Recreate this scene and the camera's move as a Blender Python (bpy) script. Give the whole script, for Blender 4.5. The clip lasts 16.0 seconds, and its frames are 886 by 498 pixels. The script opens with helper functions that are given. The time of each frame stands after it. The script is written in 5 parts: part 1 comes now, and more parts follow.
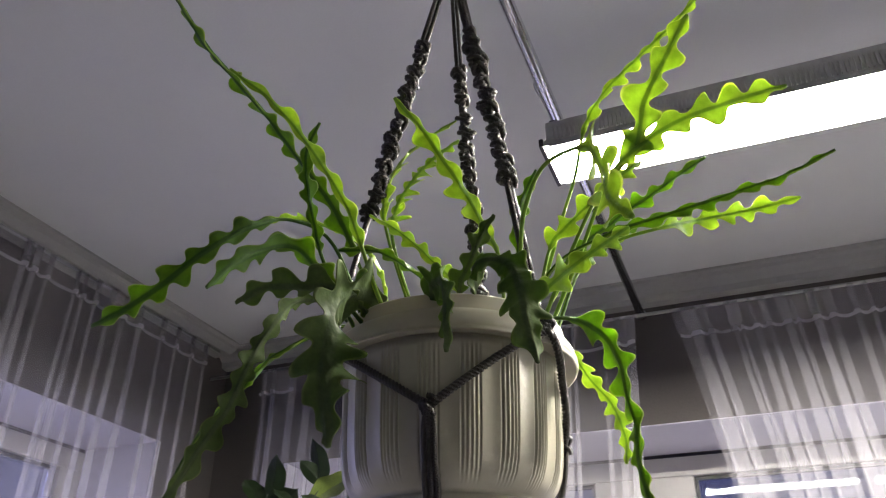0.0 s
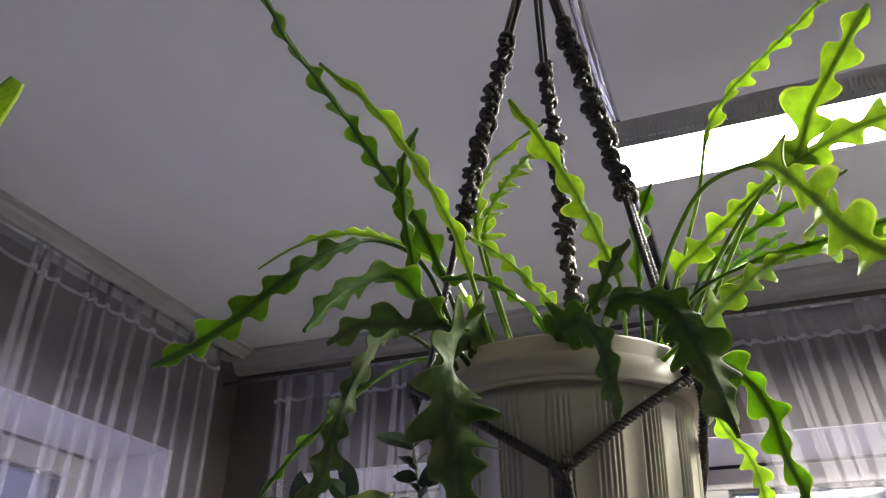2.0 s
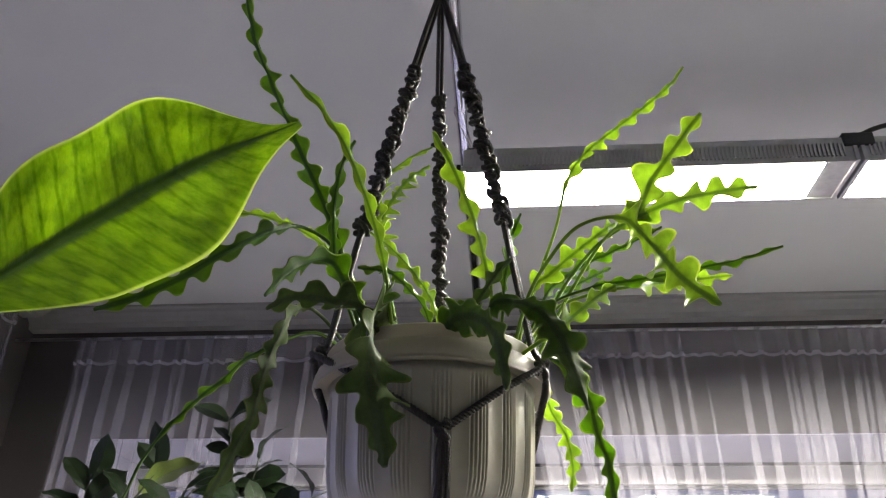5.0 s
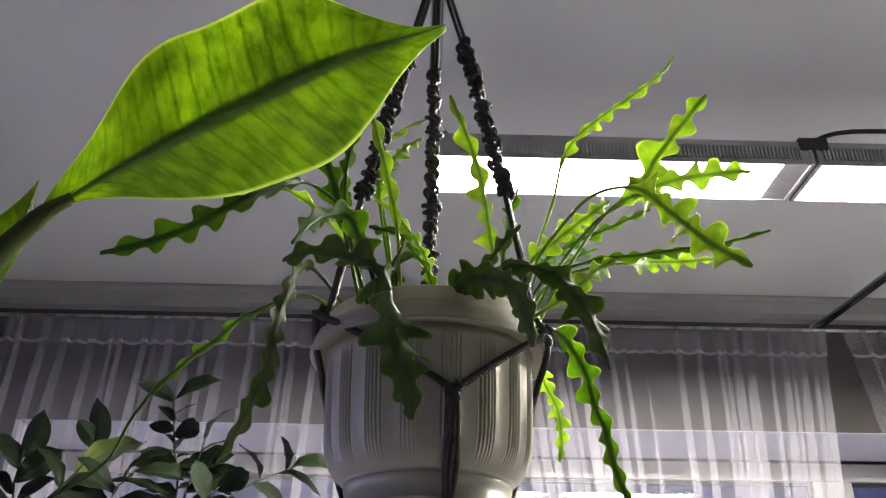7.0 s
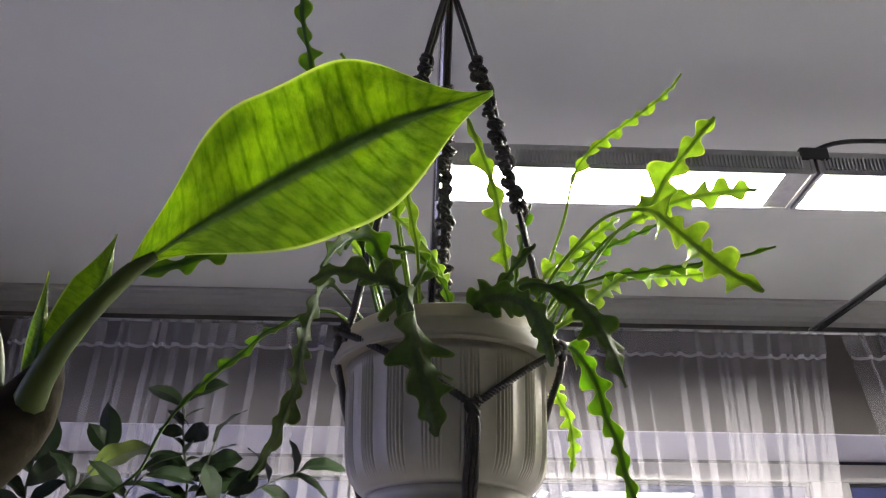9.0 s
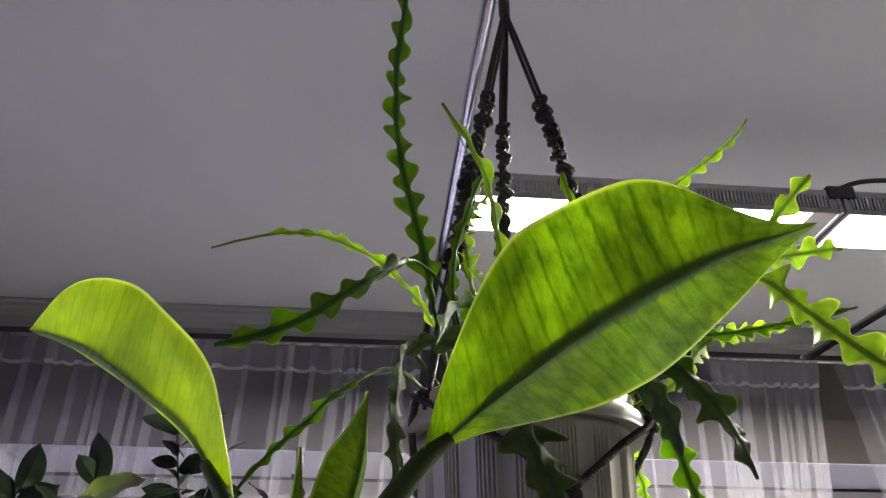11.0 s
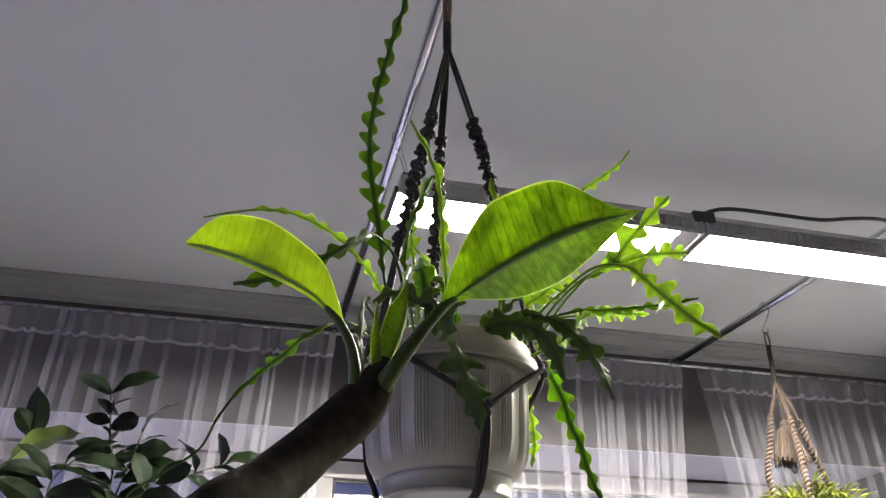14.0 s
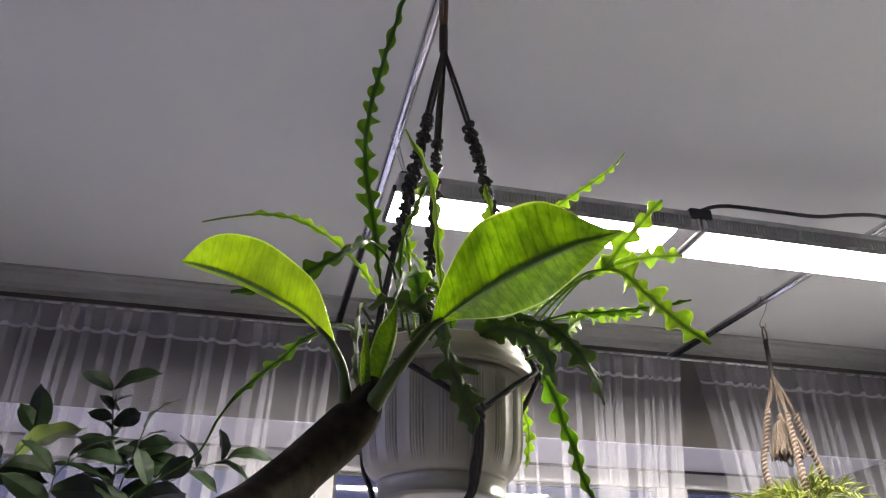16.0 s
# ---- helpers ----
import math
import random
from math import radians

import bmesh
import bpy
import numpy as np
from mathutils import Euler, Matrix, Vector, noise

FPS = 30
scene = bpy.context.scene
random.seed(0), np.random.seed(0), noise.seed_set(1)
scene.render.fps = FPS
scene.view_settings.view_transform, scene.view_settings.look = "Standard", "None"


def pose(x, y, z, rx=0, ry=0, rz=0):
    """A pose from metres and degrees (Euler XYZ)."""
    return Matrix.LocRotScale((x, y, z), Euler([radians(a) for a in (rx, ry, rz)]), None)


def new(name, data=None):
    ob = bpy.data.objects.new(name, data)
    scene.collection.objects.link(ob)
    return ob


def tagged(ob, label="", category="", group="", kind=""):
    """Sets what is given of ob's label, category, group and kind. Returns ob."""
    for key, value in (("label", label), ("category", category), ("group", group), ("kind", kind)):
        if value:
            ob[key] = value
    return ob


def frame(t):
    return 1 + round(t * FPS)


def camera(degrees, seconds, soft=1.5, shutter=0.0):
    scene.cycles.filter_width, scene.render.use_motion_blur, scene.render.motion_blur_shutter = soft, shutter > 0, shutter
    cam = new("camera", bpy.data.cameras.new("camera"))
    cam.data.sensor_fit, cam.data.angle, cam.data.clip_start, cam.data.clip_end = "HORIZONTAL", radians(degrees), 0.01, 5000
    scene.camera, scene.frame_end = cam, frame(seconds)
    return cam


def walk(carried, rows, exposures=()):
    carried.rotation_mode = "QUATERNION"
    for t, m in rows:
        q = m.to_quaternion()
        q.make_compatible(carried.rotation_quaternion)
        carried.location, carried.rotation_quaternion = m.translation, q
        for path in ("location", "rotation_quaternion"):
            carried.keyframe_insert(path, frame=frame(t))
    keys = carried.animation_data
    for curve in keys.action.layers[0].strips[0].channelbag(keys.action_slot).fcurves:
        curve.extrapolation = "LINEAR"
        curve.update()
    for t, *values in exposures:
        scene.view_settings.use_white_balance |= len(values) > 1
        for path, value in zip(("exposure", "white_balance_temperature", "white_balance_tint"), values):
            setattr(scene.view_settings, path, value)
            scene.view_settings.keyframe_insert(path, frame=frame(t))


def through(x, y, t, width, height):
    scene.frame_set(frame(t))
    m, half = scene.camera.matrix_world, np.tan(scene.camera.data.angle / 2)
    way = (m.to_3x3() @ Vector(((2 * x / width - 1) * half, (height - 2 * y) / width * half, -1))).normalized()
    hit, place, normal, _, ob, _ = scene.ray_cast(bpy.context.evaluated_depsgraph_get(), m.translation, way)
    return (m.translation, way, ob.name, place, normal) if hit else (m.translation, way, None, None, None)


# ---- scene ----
cam = camera(58.7, 16.0, soft=1.2)
PATH = [
    # seconds, place, turn
    (0, -0.0090, 0.0065, 1.4997, 119.27, -0.16, 21.64),
    (0.5, -0.0508, 0.0333, 1.5451, 119.17, -0.14, 21.54),
    (1, -0.0707, 0.0554, 1.5709, 118.83, -0.08, 21.52),
    (1.5, -0.1140, 0.0694, 1.5716, 118.71, -0.25, 21.30),
    (2, -0.1312, 0.0464, 1.5759, 118.85, -0.35, 21.05),
    (2.5, -0.1433, 0.0442, 1.5785, 118.58, -0.39, 18.28),
    (3, -0.1589, 0.0487, 1.5726, 118.69, -0.38, 15.54),
    (3.5, -0.1696, 0.0371, 1.5609, 118.96, -0.39, 13.44),
    (4, -0.1811, -0.0072, 1.5412, 118.69, -0.53, 11.03),
    (4.5, -0.1963, -0.0876, 1.5292, 118.74, -0.48, 7.76),
    (4.7, -0.1965, -0.0962, 1.5210, 118.75, -0.56, 6.21),
    (6.8, -0.2757, -0.0813, 1.4832, 118.74, -0.47, -1.86),
    (7, -0.2810, -0.0799, 1.4786, 118.84, -0.41, -1.92),
    (7.5, -0.2792, -0.0710, 1.4512, 118.50, -0.63, -2.14),
    (7.8, -0.2571, -0.0633, 1.4534, 118.56, -0.30, -2.01),
    (8, -0.2561, -0.0805, 1.4563, 118.67, -0.31, -2.06),
    (8.5, -0.2776, -0.1151, 1.4695, 118.76, -0.38, -2.11),
    (9, -0.3027, -0.1110, 1.4850, 118.63, -0.31, -2.12),
    (9.5, -0.3402, -0.0719, 1.5399, 118.76, -0.11, -2.05),
    (9.7, -0.3521, -0.0475, 1.5662, 118.93, -0.14, -2.07),
    (11.8, -0.4428, -0.1353, 1.5334, 118.90, 0.09, -9.33),
    (12, -0.4419, -0.1539, 1.5191, 118.96, 0.06, -10.34),
    (12.5, -0.4686, -0.1879, 1.4512, 119.12, 0.04, -11.93),
    (13, -0.4796, -0.1989, 1.4200, 119.35, 0.08, -12.78),
    (13.5, -0.4933, -0.2251, 1.4108, 119.38, 0.01, -13.42),
    (14, -0.5083, -0.2597, 1.4177, 119.37, 0.07, -13.78),
    (14.5, -0.5332, -0.2820, 1.4250, 119.19, 0.05, -13.96),
    (15, -0.5634, -0.2955, 1.4358, 118.81, 0.04, -14.07),
    (15.5, -0.5447, -0.2927, 1.4239, 118.56, -0.06, -14.19),
    (16, -0.5051, -0.2829, 1.4288, 118.57, 0.08, -13.62),
]
EXPOSURE = [(0.0, 0.10), (2.0, 0.16), (4.7, 0.14), (9.7, 0.14), (12.0, 0.07), (12.6, 0.25), (16.0, 0.2)]
walk(cam, [(t, pose(x, y, z, rx, ry, rz)) for t, x, y, z, rx, ry, rz in PATH], EXPOSURE)

# ---- dusk sky; the room is lit by the two grow lamps further down ----
LAMP_POWER = 335.0
SKY_POWER = 6.2
world = bpy.data.worlds.new("dusk")
scene.world = world
world.use_nodes = True
wn = world.node_tree
sky_geo = wn.nodes.new("ShaderNodeTexCoord")
sky_split = wn.nodes.new("ShaderNodeSeparateXYZ")
sky_ramp = wn.nodes.new("ShaderNodeValToRGB")
sky_ramp.color_ramp.elements[0].position, sky_ramp.color_ramp.elements[0].color = 0.0, (0.11, 0.105, 0.19, 1)
sky_ramp.color_ramp.elements[1].position, sky_ramp.color_ramp.elements[1].color = 0.5, (0.42, 0.46, 1.0, 1)
wn.links.new(sky_geo.outputs["Generated"], sky_split.inputs[0])
wn.links.new(sky_split.outputs["Z"], sky_ramp.inputs[0])
wn.links.new(sky_ramp.outputs[0], wn.nodes["Background"].inputs["Color"])
wn.nodes["Background"].inputs["Strength"].default_value = SKY_POWER


# ---- helpers ----
def thing(name, label, category, at=(0, 0, 0), group="", kind=""):
    ob = new(name)
    ob.location = at
    ob.empty_display_size = 0.05
    return tagged(ob, label, category, group, kind)


def part(name, shape, material, parent=None, label=""):
    """Links a bmesh or a mesh as one object under a thing or a part; the shape is given in the world's metres."""
    if isinstance(shape, bmesh.types.BMesh):
        me = bpy.data.meshes.new(name)
        shape.normal_update()
        shape.to_mesh(me)
        shape.free()
    else:
        me = shape
    if not me.materials:
        me.materials.append(material)
    ob = new(name, me)
    if parent is not None:
        ob.parent = parent
        if parent.parent is None:
            ob.matrix_parent_inverse = Matrix.LocRotScale(parent.location, parent.rotation_euler, parent.scale).inverted()
    if label:
        tagged(ob, label)
    return ob


def smooth(bm, sharp=False):
    for f in bm.faces:
        f.smooth = not sharp
    return bm


def box(bm, lo, hi, bevel=0.0):
    """Adds a box between two corners to bm."""
    lo, hi = Vector(lo), Vector(hi)
    m = Matrix.Translation((lo + hi) / 2) @ Matrix.Diagonal((*(hi - lo), 1))
    made = bmesh.ops.create_cube(bm, size=1, matrix=m)
    if bevel:
        edges = list({e for v in made["verts"] for e in v.link_edges})
        bmesh.ops.bevel(bm, geom=edges, offset=bevel, segments=2, affect="EDGES", profile=0.6)
    return bm


def spline(pts, n):
    """n points along a smooth curve through pts, evenly by length."""
    p = np.array(pts, float)
    if len(p) == 2:
        dense = p[0] + (p[1] - p[0]) * np.linspace(0, 1, 60)[:, None]
    else:
        q = np.vstack([2 * p[0] - p[1], p, 2 * p[-1] - p[-2]])
        u = np.linspace(0, 1, 24, endpoint=False)[:, None]
        runs = []
        for i in range(len(p) - 1):
            a, b, c, d = q[i:i + 4]
            runs.append(0.5 * (2 * b + (c - a) * u + (2 * a - 5 * b + 4 * c - d) * u ** 2 + (3 * b - a - 3 * c + d) * u ** 3))
        dense = np.vstack(runs + [p[-1:]])
    s = np.r_[0, np.cumsum(np.linalg.norm(np.diff(dense, axis=0), axis=1))]
    w = np.linspace(0, s[-1], n)
    return np.stack([np.interp(w, s, dense[:, k]) for k in range(3)], 1)


def frames(path, hint=(0, 0, 1)):
    """Tangents, normals and sides along a path; the normals keep near to hint."""
    t = np.gradient(path, axis=0)
    t /= np.linalg.norm(t, axis=1, keepdims=True) + 1e-12
    n = np.zeros_like(t)
    last = np.array(hint, float)
    for i in range(len(t)):
        v = last - t[i] * (last @ t[i])
        if np.linalg.norm(v) < 1e-5:
            v = np.cross(t[i], (0.3, 0.5, 0.8))
        n[i] = v / np.linalg.norm(v)
        last = n[i] * 0.9 + np.array(hint, float) / (np.linalg.norm(hint) + 1e-9) * 0.1
    return t, n, np.cross(t, n)


def rings_mesh(name, rings, closed_ends=True, uvs=None, material=None):
    """A mesh from an array of rings (rows x around x 3)."""
    m, k, _ = rings.shape
    i, j = np.meshgrid(np.arange(m - 1), np.arange(k), indexing="ij")
    a, b = i * k + j, i * k + (j + 1) % k
    quads = np.stack([a, b, b + k, a + k], -1).reshape(-1, 4)
    faces = quads.tolist()
    if closed_ends:
        faces += [list(range(k))[::-1], [(m - 1) * k + q for q in range(k)]]
    me = bpy.data.meshes.new(name)
    me.from_pydata(rings.reshape(-1, 3).tolist(), [], faces)
    if uvs is not None:
        layer = me.uv_layers.new(name="along")
        idx = np.empty(len(me.loops), int)
        me.loops.foreach_get("vertex_index", idx)
        layer.data.foreach_set("uv", uvs.reshape(-1, 2)[idx].ravel())
    me.polygons.foreach_set("use_smooth", [True] * len(me.polygons))
    if material is not None:
        me.materials.append(material)
    me.update()
    return me


def tube_mesh(name, pts, radius, n=24, around=10, wobble=0.0, seed=0, material=None):
    """A round tube along pts; radius: a number or one for each of pts."""
    path = spline(pts, n)
    knots = np.linspace(0, 1, np.size(radius))
    if np.size(radius) == len(pts) and len(pts) > 2:
        knots = np.r_[0, np.cumsum(np.linalg.norm(np.diff(np.array([tuple(q) for q in pts]), axis=0), axis=1))]
        knots = knots / knots[-1]
    rad = np.interp(np.linspace(0, 1, n), knots, np.atleast_1d(radius))
    t, no, si = frames(path, (0.11, 0.23, 0.97))
    rng = np.random.default_rng(seed)
    ang = np.linspace(0, 2 * np.pi, around, endpoint=False)
    row, col = np.arange(n)[:, None], ang[None]
    lumps = sum(np.sin(row * rng.uniform(0.15, 0.9) + k * col + rng.uniform(0, 6)) for k in (0, 1, 1, 2, 2, 3, 4))
    r = rad[:, None] * (1 + wobble * lumps)
    rings = path[:, None] + r[..., None] * (np.cos(ang)[None, :, None] * no[:, None] + np.sin(ang)[None, :, None] * si[:, None])
    return rings_mesh(name, rings, material=material)


def rope_mesh(name, pts, radius, n, strands=3, pitch=0.02, material=None, groove=0.30):
    """A laid rope: a tube with the grooves of its turning strands."""
    path = spline(pts, n)
    s = np.r_[0, np.cumsum(np.linalg.norm(np.diff(path, axis=0), axis=1))]
    t, no, si = frames(path, (0.11, 0.23, 0.97))
    ang = np.linspace(0, 2 * np.pi, 14, endpoint=False)
    r = radius * (1.08 - groove + groove * np.abs(np.cos(0.5 * strands * (ang[None] - 2 * np.pi * s[:, None] / pitch))))
    rings = path[:, None] + r[..., None] * (np.cos(ang)[None, :, None] * no[:, None] + np.sin(ang)[None, :, None] * si[:, None])
    return rings_mesh(name, rings, material=material)


def lathe(profile, centre, around=64, bump=None):
    """A turned shape from (radius, z) pairs about an upright axis."""
    ang = np.linspace(0, 2 * np.pi, around, endpoint=False)
    rows = []
    sharp = []
    for i, q in enumerate(profile):
        sharp.append(q)
        if 0 < i < len(profile) - 1:
            a = Vector((q[0] - profile[i - 1][0], q[1] - profile[i - 1][1]))
            b = Vector((profile[i + 1][0] - q[0], profile[i + 1][1] - q[1]))
            if a.length and b.length and a.angle(b) > radians(38):
                sharp.append(q)
    for r, z in sharp:
        rr = np.full(around, r) if bump is None else r + bump(ang, z)
        rows.append(np.stack([centre[0] + rr * np.cos(ang), centre[1] + rr * np.sin(ang), np.full(around, z)], 1))
    return np.array(rows)


# ---- materials ----
def material(name):
    m = bpy.data.materials.new(name)
    m.use_nodes = True
    nt = m.node_tree
    return m, nt, nt.nodes["Principled BSDF"]


def add(nt, kind, **values):
    node = nt.nodes.new(kind)
    for key, value in values.items():
        node.inputs[key.replace("_", " ")].default_value = value
    return node


def varied(name, dark, light, scale=8.0, rough=0.6, metal=0.0, bump=0.0, bump_scale=60.0, stretch=(1, 1, 1), detail=6.0, per_object=0.0):
    """Two tones mottled at two scales, with fine relief."""
    m, nt, b = material(name)
    co = nt.nodes.new("ShaderNodeTexCoord")
    mp = nt.nodes.new("ShaderNodeMapping")
    mp.inputs["Scale"].default_value = stretch
    nt.links.new(co.outputs["Object"], mp.inputs[0])
    big = add(nt, "ShaderNodeTexNoise", Scale=scale, Detail=detail, Roughness=0.6)
    fine = add(nt, "ShaderNodeTexNoise", Scale=bump_scale, Detail=4.0)
    nt.links.new(mp.outputs[0], big.inputs["Vector"])
    nt.links.new(mp.outputs[0], fine.inputs["Vector"])
    half = nt.nodes.new("ShaderNodeMath")
    half.operation = "MULTIPLY_ADD"
    half.inputs[1].default_value, half.inputs[2].default_value = 0.3, 0.0
    nt.links.new(fine.outputs[0], half.inputs[0])
    both = nt.nodes.new("ShaderNodeMath")
    both.operation = "MULTIPLY_ADD"
    both.inputs[1].default_value = 0.8
    nt.links.new(big.outputs[0], both.inputs[0])
    nt.links.new(half.outputs[0], both.inputs[2])
    ramp = nt.nodes.new("ShaderNodeValToRGB")
    ramp.color_ramp.elements[0].position, ramp.color_ramp.elements[0].color = 0.32, (*dark, 1)
    ramp.color_ramp.elements[1].position, ramp.color_ramp.elements[1].color = 0.74, (*light, 1)
    nt.links.new(both.outputs[0], ramp.inputs[0])
    colour = ramp.outputs[0]
    if per_object:
        info = nt.nodes.new("ShaderNodeObjectInfo")
        hue = nt.nodes.new("ShaderNodeHueSaturation")
        span = nt.nodes.new("ShaderNodeMapRange")
        span.inputs["To Min"].default_value, span.inputs["To Max"].default_value = 1 - per_object, 1 + per_object
        nt.links.new(info.outputs["Random"], span.inputs[0])
        nt.links.new(span.outputs[0], hue.inputs["Value"])
        nt.links.new(colour, hue.inputs["Color"])
        colour = hue.outputs[0]
    nt.links.new(colour, b.inputs["Base Color"])
    b.inputs["Roughness"].default_value, b.inputs["Metallic"].default_value = rough, metal
    if bump:
        bp = nt.nodes.new("ShaderNodeBump")
        bp.inputs["Strength"].default_value, bp.inputs["Distance"].default_value = bump, 0.002
        nt.links.new(fine.outputs[0], bp.inputs["Height"])
        nt.links.new(bp.outputs[0], b.inputs["Normal"])
    return m, nt, b, colour


def leaf_material(name, dark, light, glow, through=0.5, rib=0.12, rough=0.35, vein=0.0, ribglow=0.25, scale=30.0, mottle=70.0, spec=0.35, edge_glow=None, relief=1.0):
    """A living leaf: glossy skin, light passes through the blade and hardly through the thick midrib (u across the blade from -1 to 1)."""
    m, nt, b, colour = varied(name, dark, light, scale=scale, rough=rough, bump=0.25, bump_scale=260.0, per_object=0.18)
    b.inputs["Specular IOR Level"].default_value = spec
    uv = nt.nodes.new("ShaderNodeUVMap")
    uv.uv_map = "along"
    sep = nt.nodes.new("ShaderNodeSeparateXYZ")
    nt.links.new(uv.outputs[0], sep.inputs[0])
    absu = nt.nodes.new("ShaderNodeMath")
    absu.operation = "ABSOLUTE"
    nt.links.new(sep.outputs["X"], absu.inputs[0])
    edge = nt.nodes.new("ShaderNodeMapRange")
    edge.interpolation_type = "SMOOTHSTEP"
    edge.inputs["From Min"].default_value, edge.inputs["From Max"].default_value = rib * 0.6, rib * 1.7
    edge.inputs["To Min"].default_value, edge.inputs["To Max"].default_value = through * ribglow, through
    nt.links.new(absu.outputs[0], edge.inputs[0])
    if not vein:
        swell = add(nt, "ShaderNodeTexNoise", Scale=mottle * 1.6, Detail=2.0)
        sc = nt.nodes.new("ShaderNodeTexCoord")
        nt.links.new(sc.outputs["Object"], swell.inputs["Vector"])
        sb = nt.nodes.new("ShaderNodeBump")
        sb.inputs["Strength"].default_value, sb.inputs["Distance"].default_value = 0.45, 0.003
        nt.links.new(swell.outputs[0], sb.inputs["Height"])
        nt.links.new(sb.outputs[0], b.inputs["Normal"])
    tr = nt.nodes.new("ShaderNodeBsdfTranslucent")
    # mottled thickness of the flesh
    cells = add(nt, "ShaderNodeTexNoise", Scale=mottle, Detail=5.0)
    oc = nt.nodes.new("ShaderNodeTexCoord")
    nt.links.new(oc.outputs["Object"], cells.inputs["Vector"])
    gr = nt.nodes.new("ShaderNodeValToRGB")
    gr.color_ramp.elements[0].position, gr.color_ramp.elements[0].color = 0.34, (*(c * 0.52 for c in glow), 1)
    gr.color_ramp.elements[1].position, gr.color_ramp.elements[1].color = 0.7, (*glow, 1)
    nt.links.new(cells.outputs[0], gr.inputs[0])
    thick = gr.outputs[0]
    if vein:
        wave = add(nt, "ShaderNodeTexNoise", Scale=1.0, Detail=3.5, Roughness=0.62)
        wm = nt.nodes.new("ShaderNodeCombineXYZ")
        slant = nt.nodes.new("ShaderNodeMath")
        slant.operation = "MULTIPLY_ADD"
        slant.inputs[1].default_value = -0.06
        nt.links.new(absu.outputs[0], slant.inputs[0])
        nt.links.new(sep.outputs["Y"], slant.inputs[2])
        many = nt.nodes.new("ShaderNodeMath")
        many.operation = "MULTIPLY"
        many.inputs[1].default_value = vein
        nt.links.new(slant.outputs[0], many.inputs[0])
        nt.links.new(many.outputs[0], wm.inputs[0])
        length = nt.nodes.new("ShaderNodeMath")
        length.operation = "MULTIPLY"
        length.inputs[1].default_value = 3.2
        nt.links.new(sep.outputs["X"], length.inputs[0])
        nt.links.new(length.outputs[0], wm.inputs[1])
        nt.links.new(wm.outputs[0], wave.inputs["Vector"])
        vr = nt.nodes.new("ShaderNodeValToRGB")
        vr.color_ramp.elements[0].position, vr.color_ramp.elements[0].color = 0.30, (0.46, 0.55, 0.40, 1)
        vr.color_ramp.elements[1].position, vr.color_ramp.elements[1].color = 0.62, (1, 1, 1, 1)
        nt.links.new(wave.outputs[0], vr.inputs[0])
        mul = nt.nodes.new("ShaderNodeMix")
        mul.data_type, mul.blend_type = "RGBA", "MULTIPLY"
        mul.inputs[0].default_value = relief
        nt.links.new(thick, mul.inputs[6])
        nt.links.new(vr.outputs[0], mul.inputs[7])
        lines = add(nt, "ShaderNodeTexWave", Scale=1.0, Distortion=2.2, Detail=3.0, Detail_Scale=1.6)
        spread = nt.nodes.new("ShaderNodeMath")
        spread.operation = "MULTIPLY"
        spread.inputs[1].default_value = vein * 0.19
        lv = nt.nodes.new("ShaderNodeCombineXYZ")
        nt.links.new(slant.outputs[0], spread.inputs[0])
        nt.links.new(spread.outputs[0], lv.inputs[0])
        nt.links.new(sep.outputs["X"], lv.inputs[1])
        nt.links.new(lv.outputs[0], lines.inputs["Vector"])
        lr = nt.nodes.new("ShaderNodeValToRGB")
        lr.color_ramp.elements[0].position, lr.color_ramp.elements[0].color = 0.0, (0.70, 0.76, 0.60, 1)
        lr.color_ramp.elements[1].position, lr.color_ramp.elements[1].color = 0.14, (1, 1, 1, 1)
        nt.links.new(lines.outputs[0], lr.inputs[0])
        veined = nt.nodes.new("ShaderNodeMix")
        veined.data_type, veined.blend_type = "RGBA", "MULTIPLY"
        veined.inputs[0].default_value = relief
        nt.links.new(mul.outputs[2], veined.inputs[6])
        nt.links.new(lr.outputs[0], veined.inputs[7])
        thick = veined.outputs[2]
        bp = nt.nodes.new("ShaderNodeBump")
        bp.inputs["Strength"].default_value, bp.inputs["Distance"].default_value = 0.6, 0.002
        nt.links.new(wave.outputs[0], bp.inputs["Height"])
        nt.links.new(bp.outputs[0], b.inputs["Normal"])
    if vein:
        rimline = nt.nodes.new("ShaderNodeMapRange")
        rimline.inputs["From Min"].default_value, rimline.inputs["From Max"].default_value = 0.955, 0.985
        nt.links.new(absu.outputs[0], rimline.inputs[0])
        pale = nt.nodes.new("ShaderNodeMix")
        pale.data_type = "RGBA"
        nt.links.new(rimline.outputs[0], pale.inputs[0])
        nt.links.new(thick, pale.inputs[6])
        pale.inputs[7].default_value = (0.88, 0.95, 0.38, 1)
        thick = pale.outputs[2]
    if edge_glow:
        # rim light put into the colour of the thin margin (v runs from the rib to the margin)
        margin = nt.nodes.new("ShaderNodeMapRange")
        margin.inputs["From Min"].default_value, margin.inputs["From Max"].default_value = 0.86, 1.0
        nt.links.new(sep.outputs["Y"], margin.inputs[0])
        thin = nt.nodes.new("ShaderNodeMix")
        thin.data_type = "RGBA"
        nt.links.new(margin.outputs[0], thin.inputs[0])
        nt.links.new(thick, thin.inputs[6])
        thin.inputs[7].default_value = (*edge_glow, 1)
        thick = thin.outputs[2]
    nt.links.new(thick, tr.inputs["Color"])
    mix = nt.nodes.new("ShaderNodeMixShader")
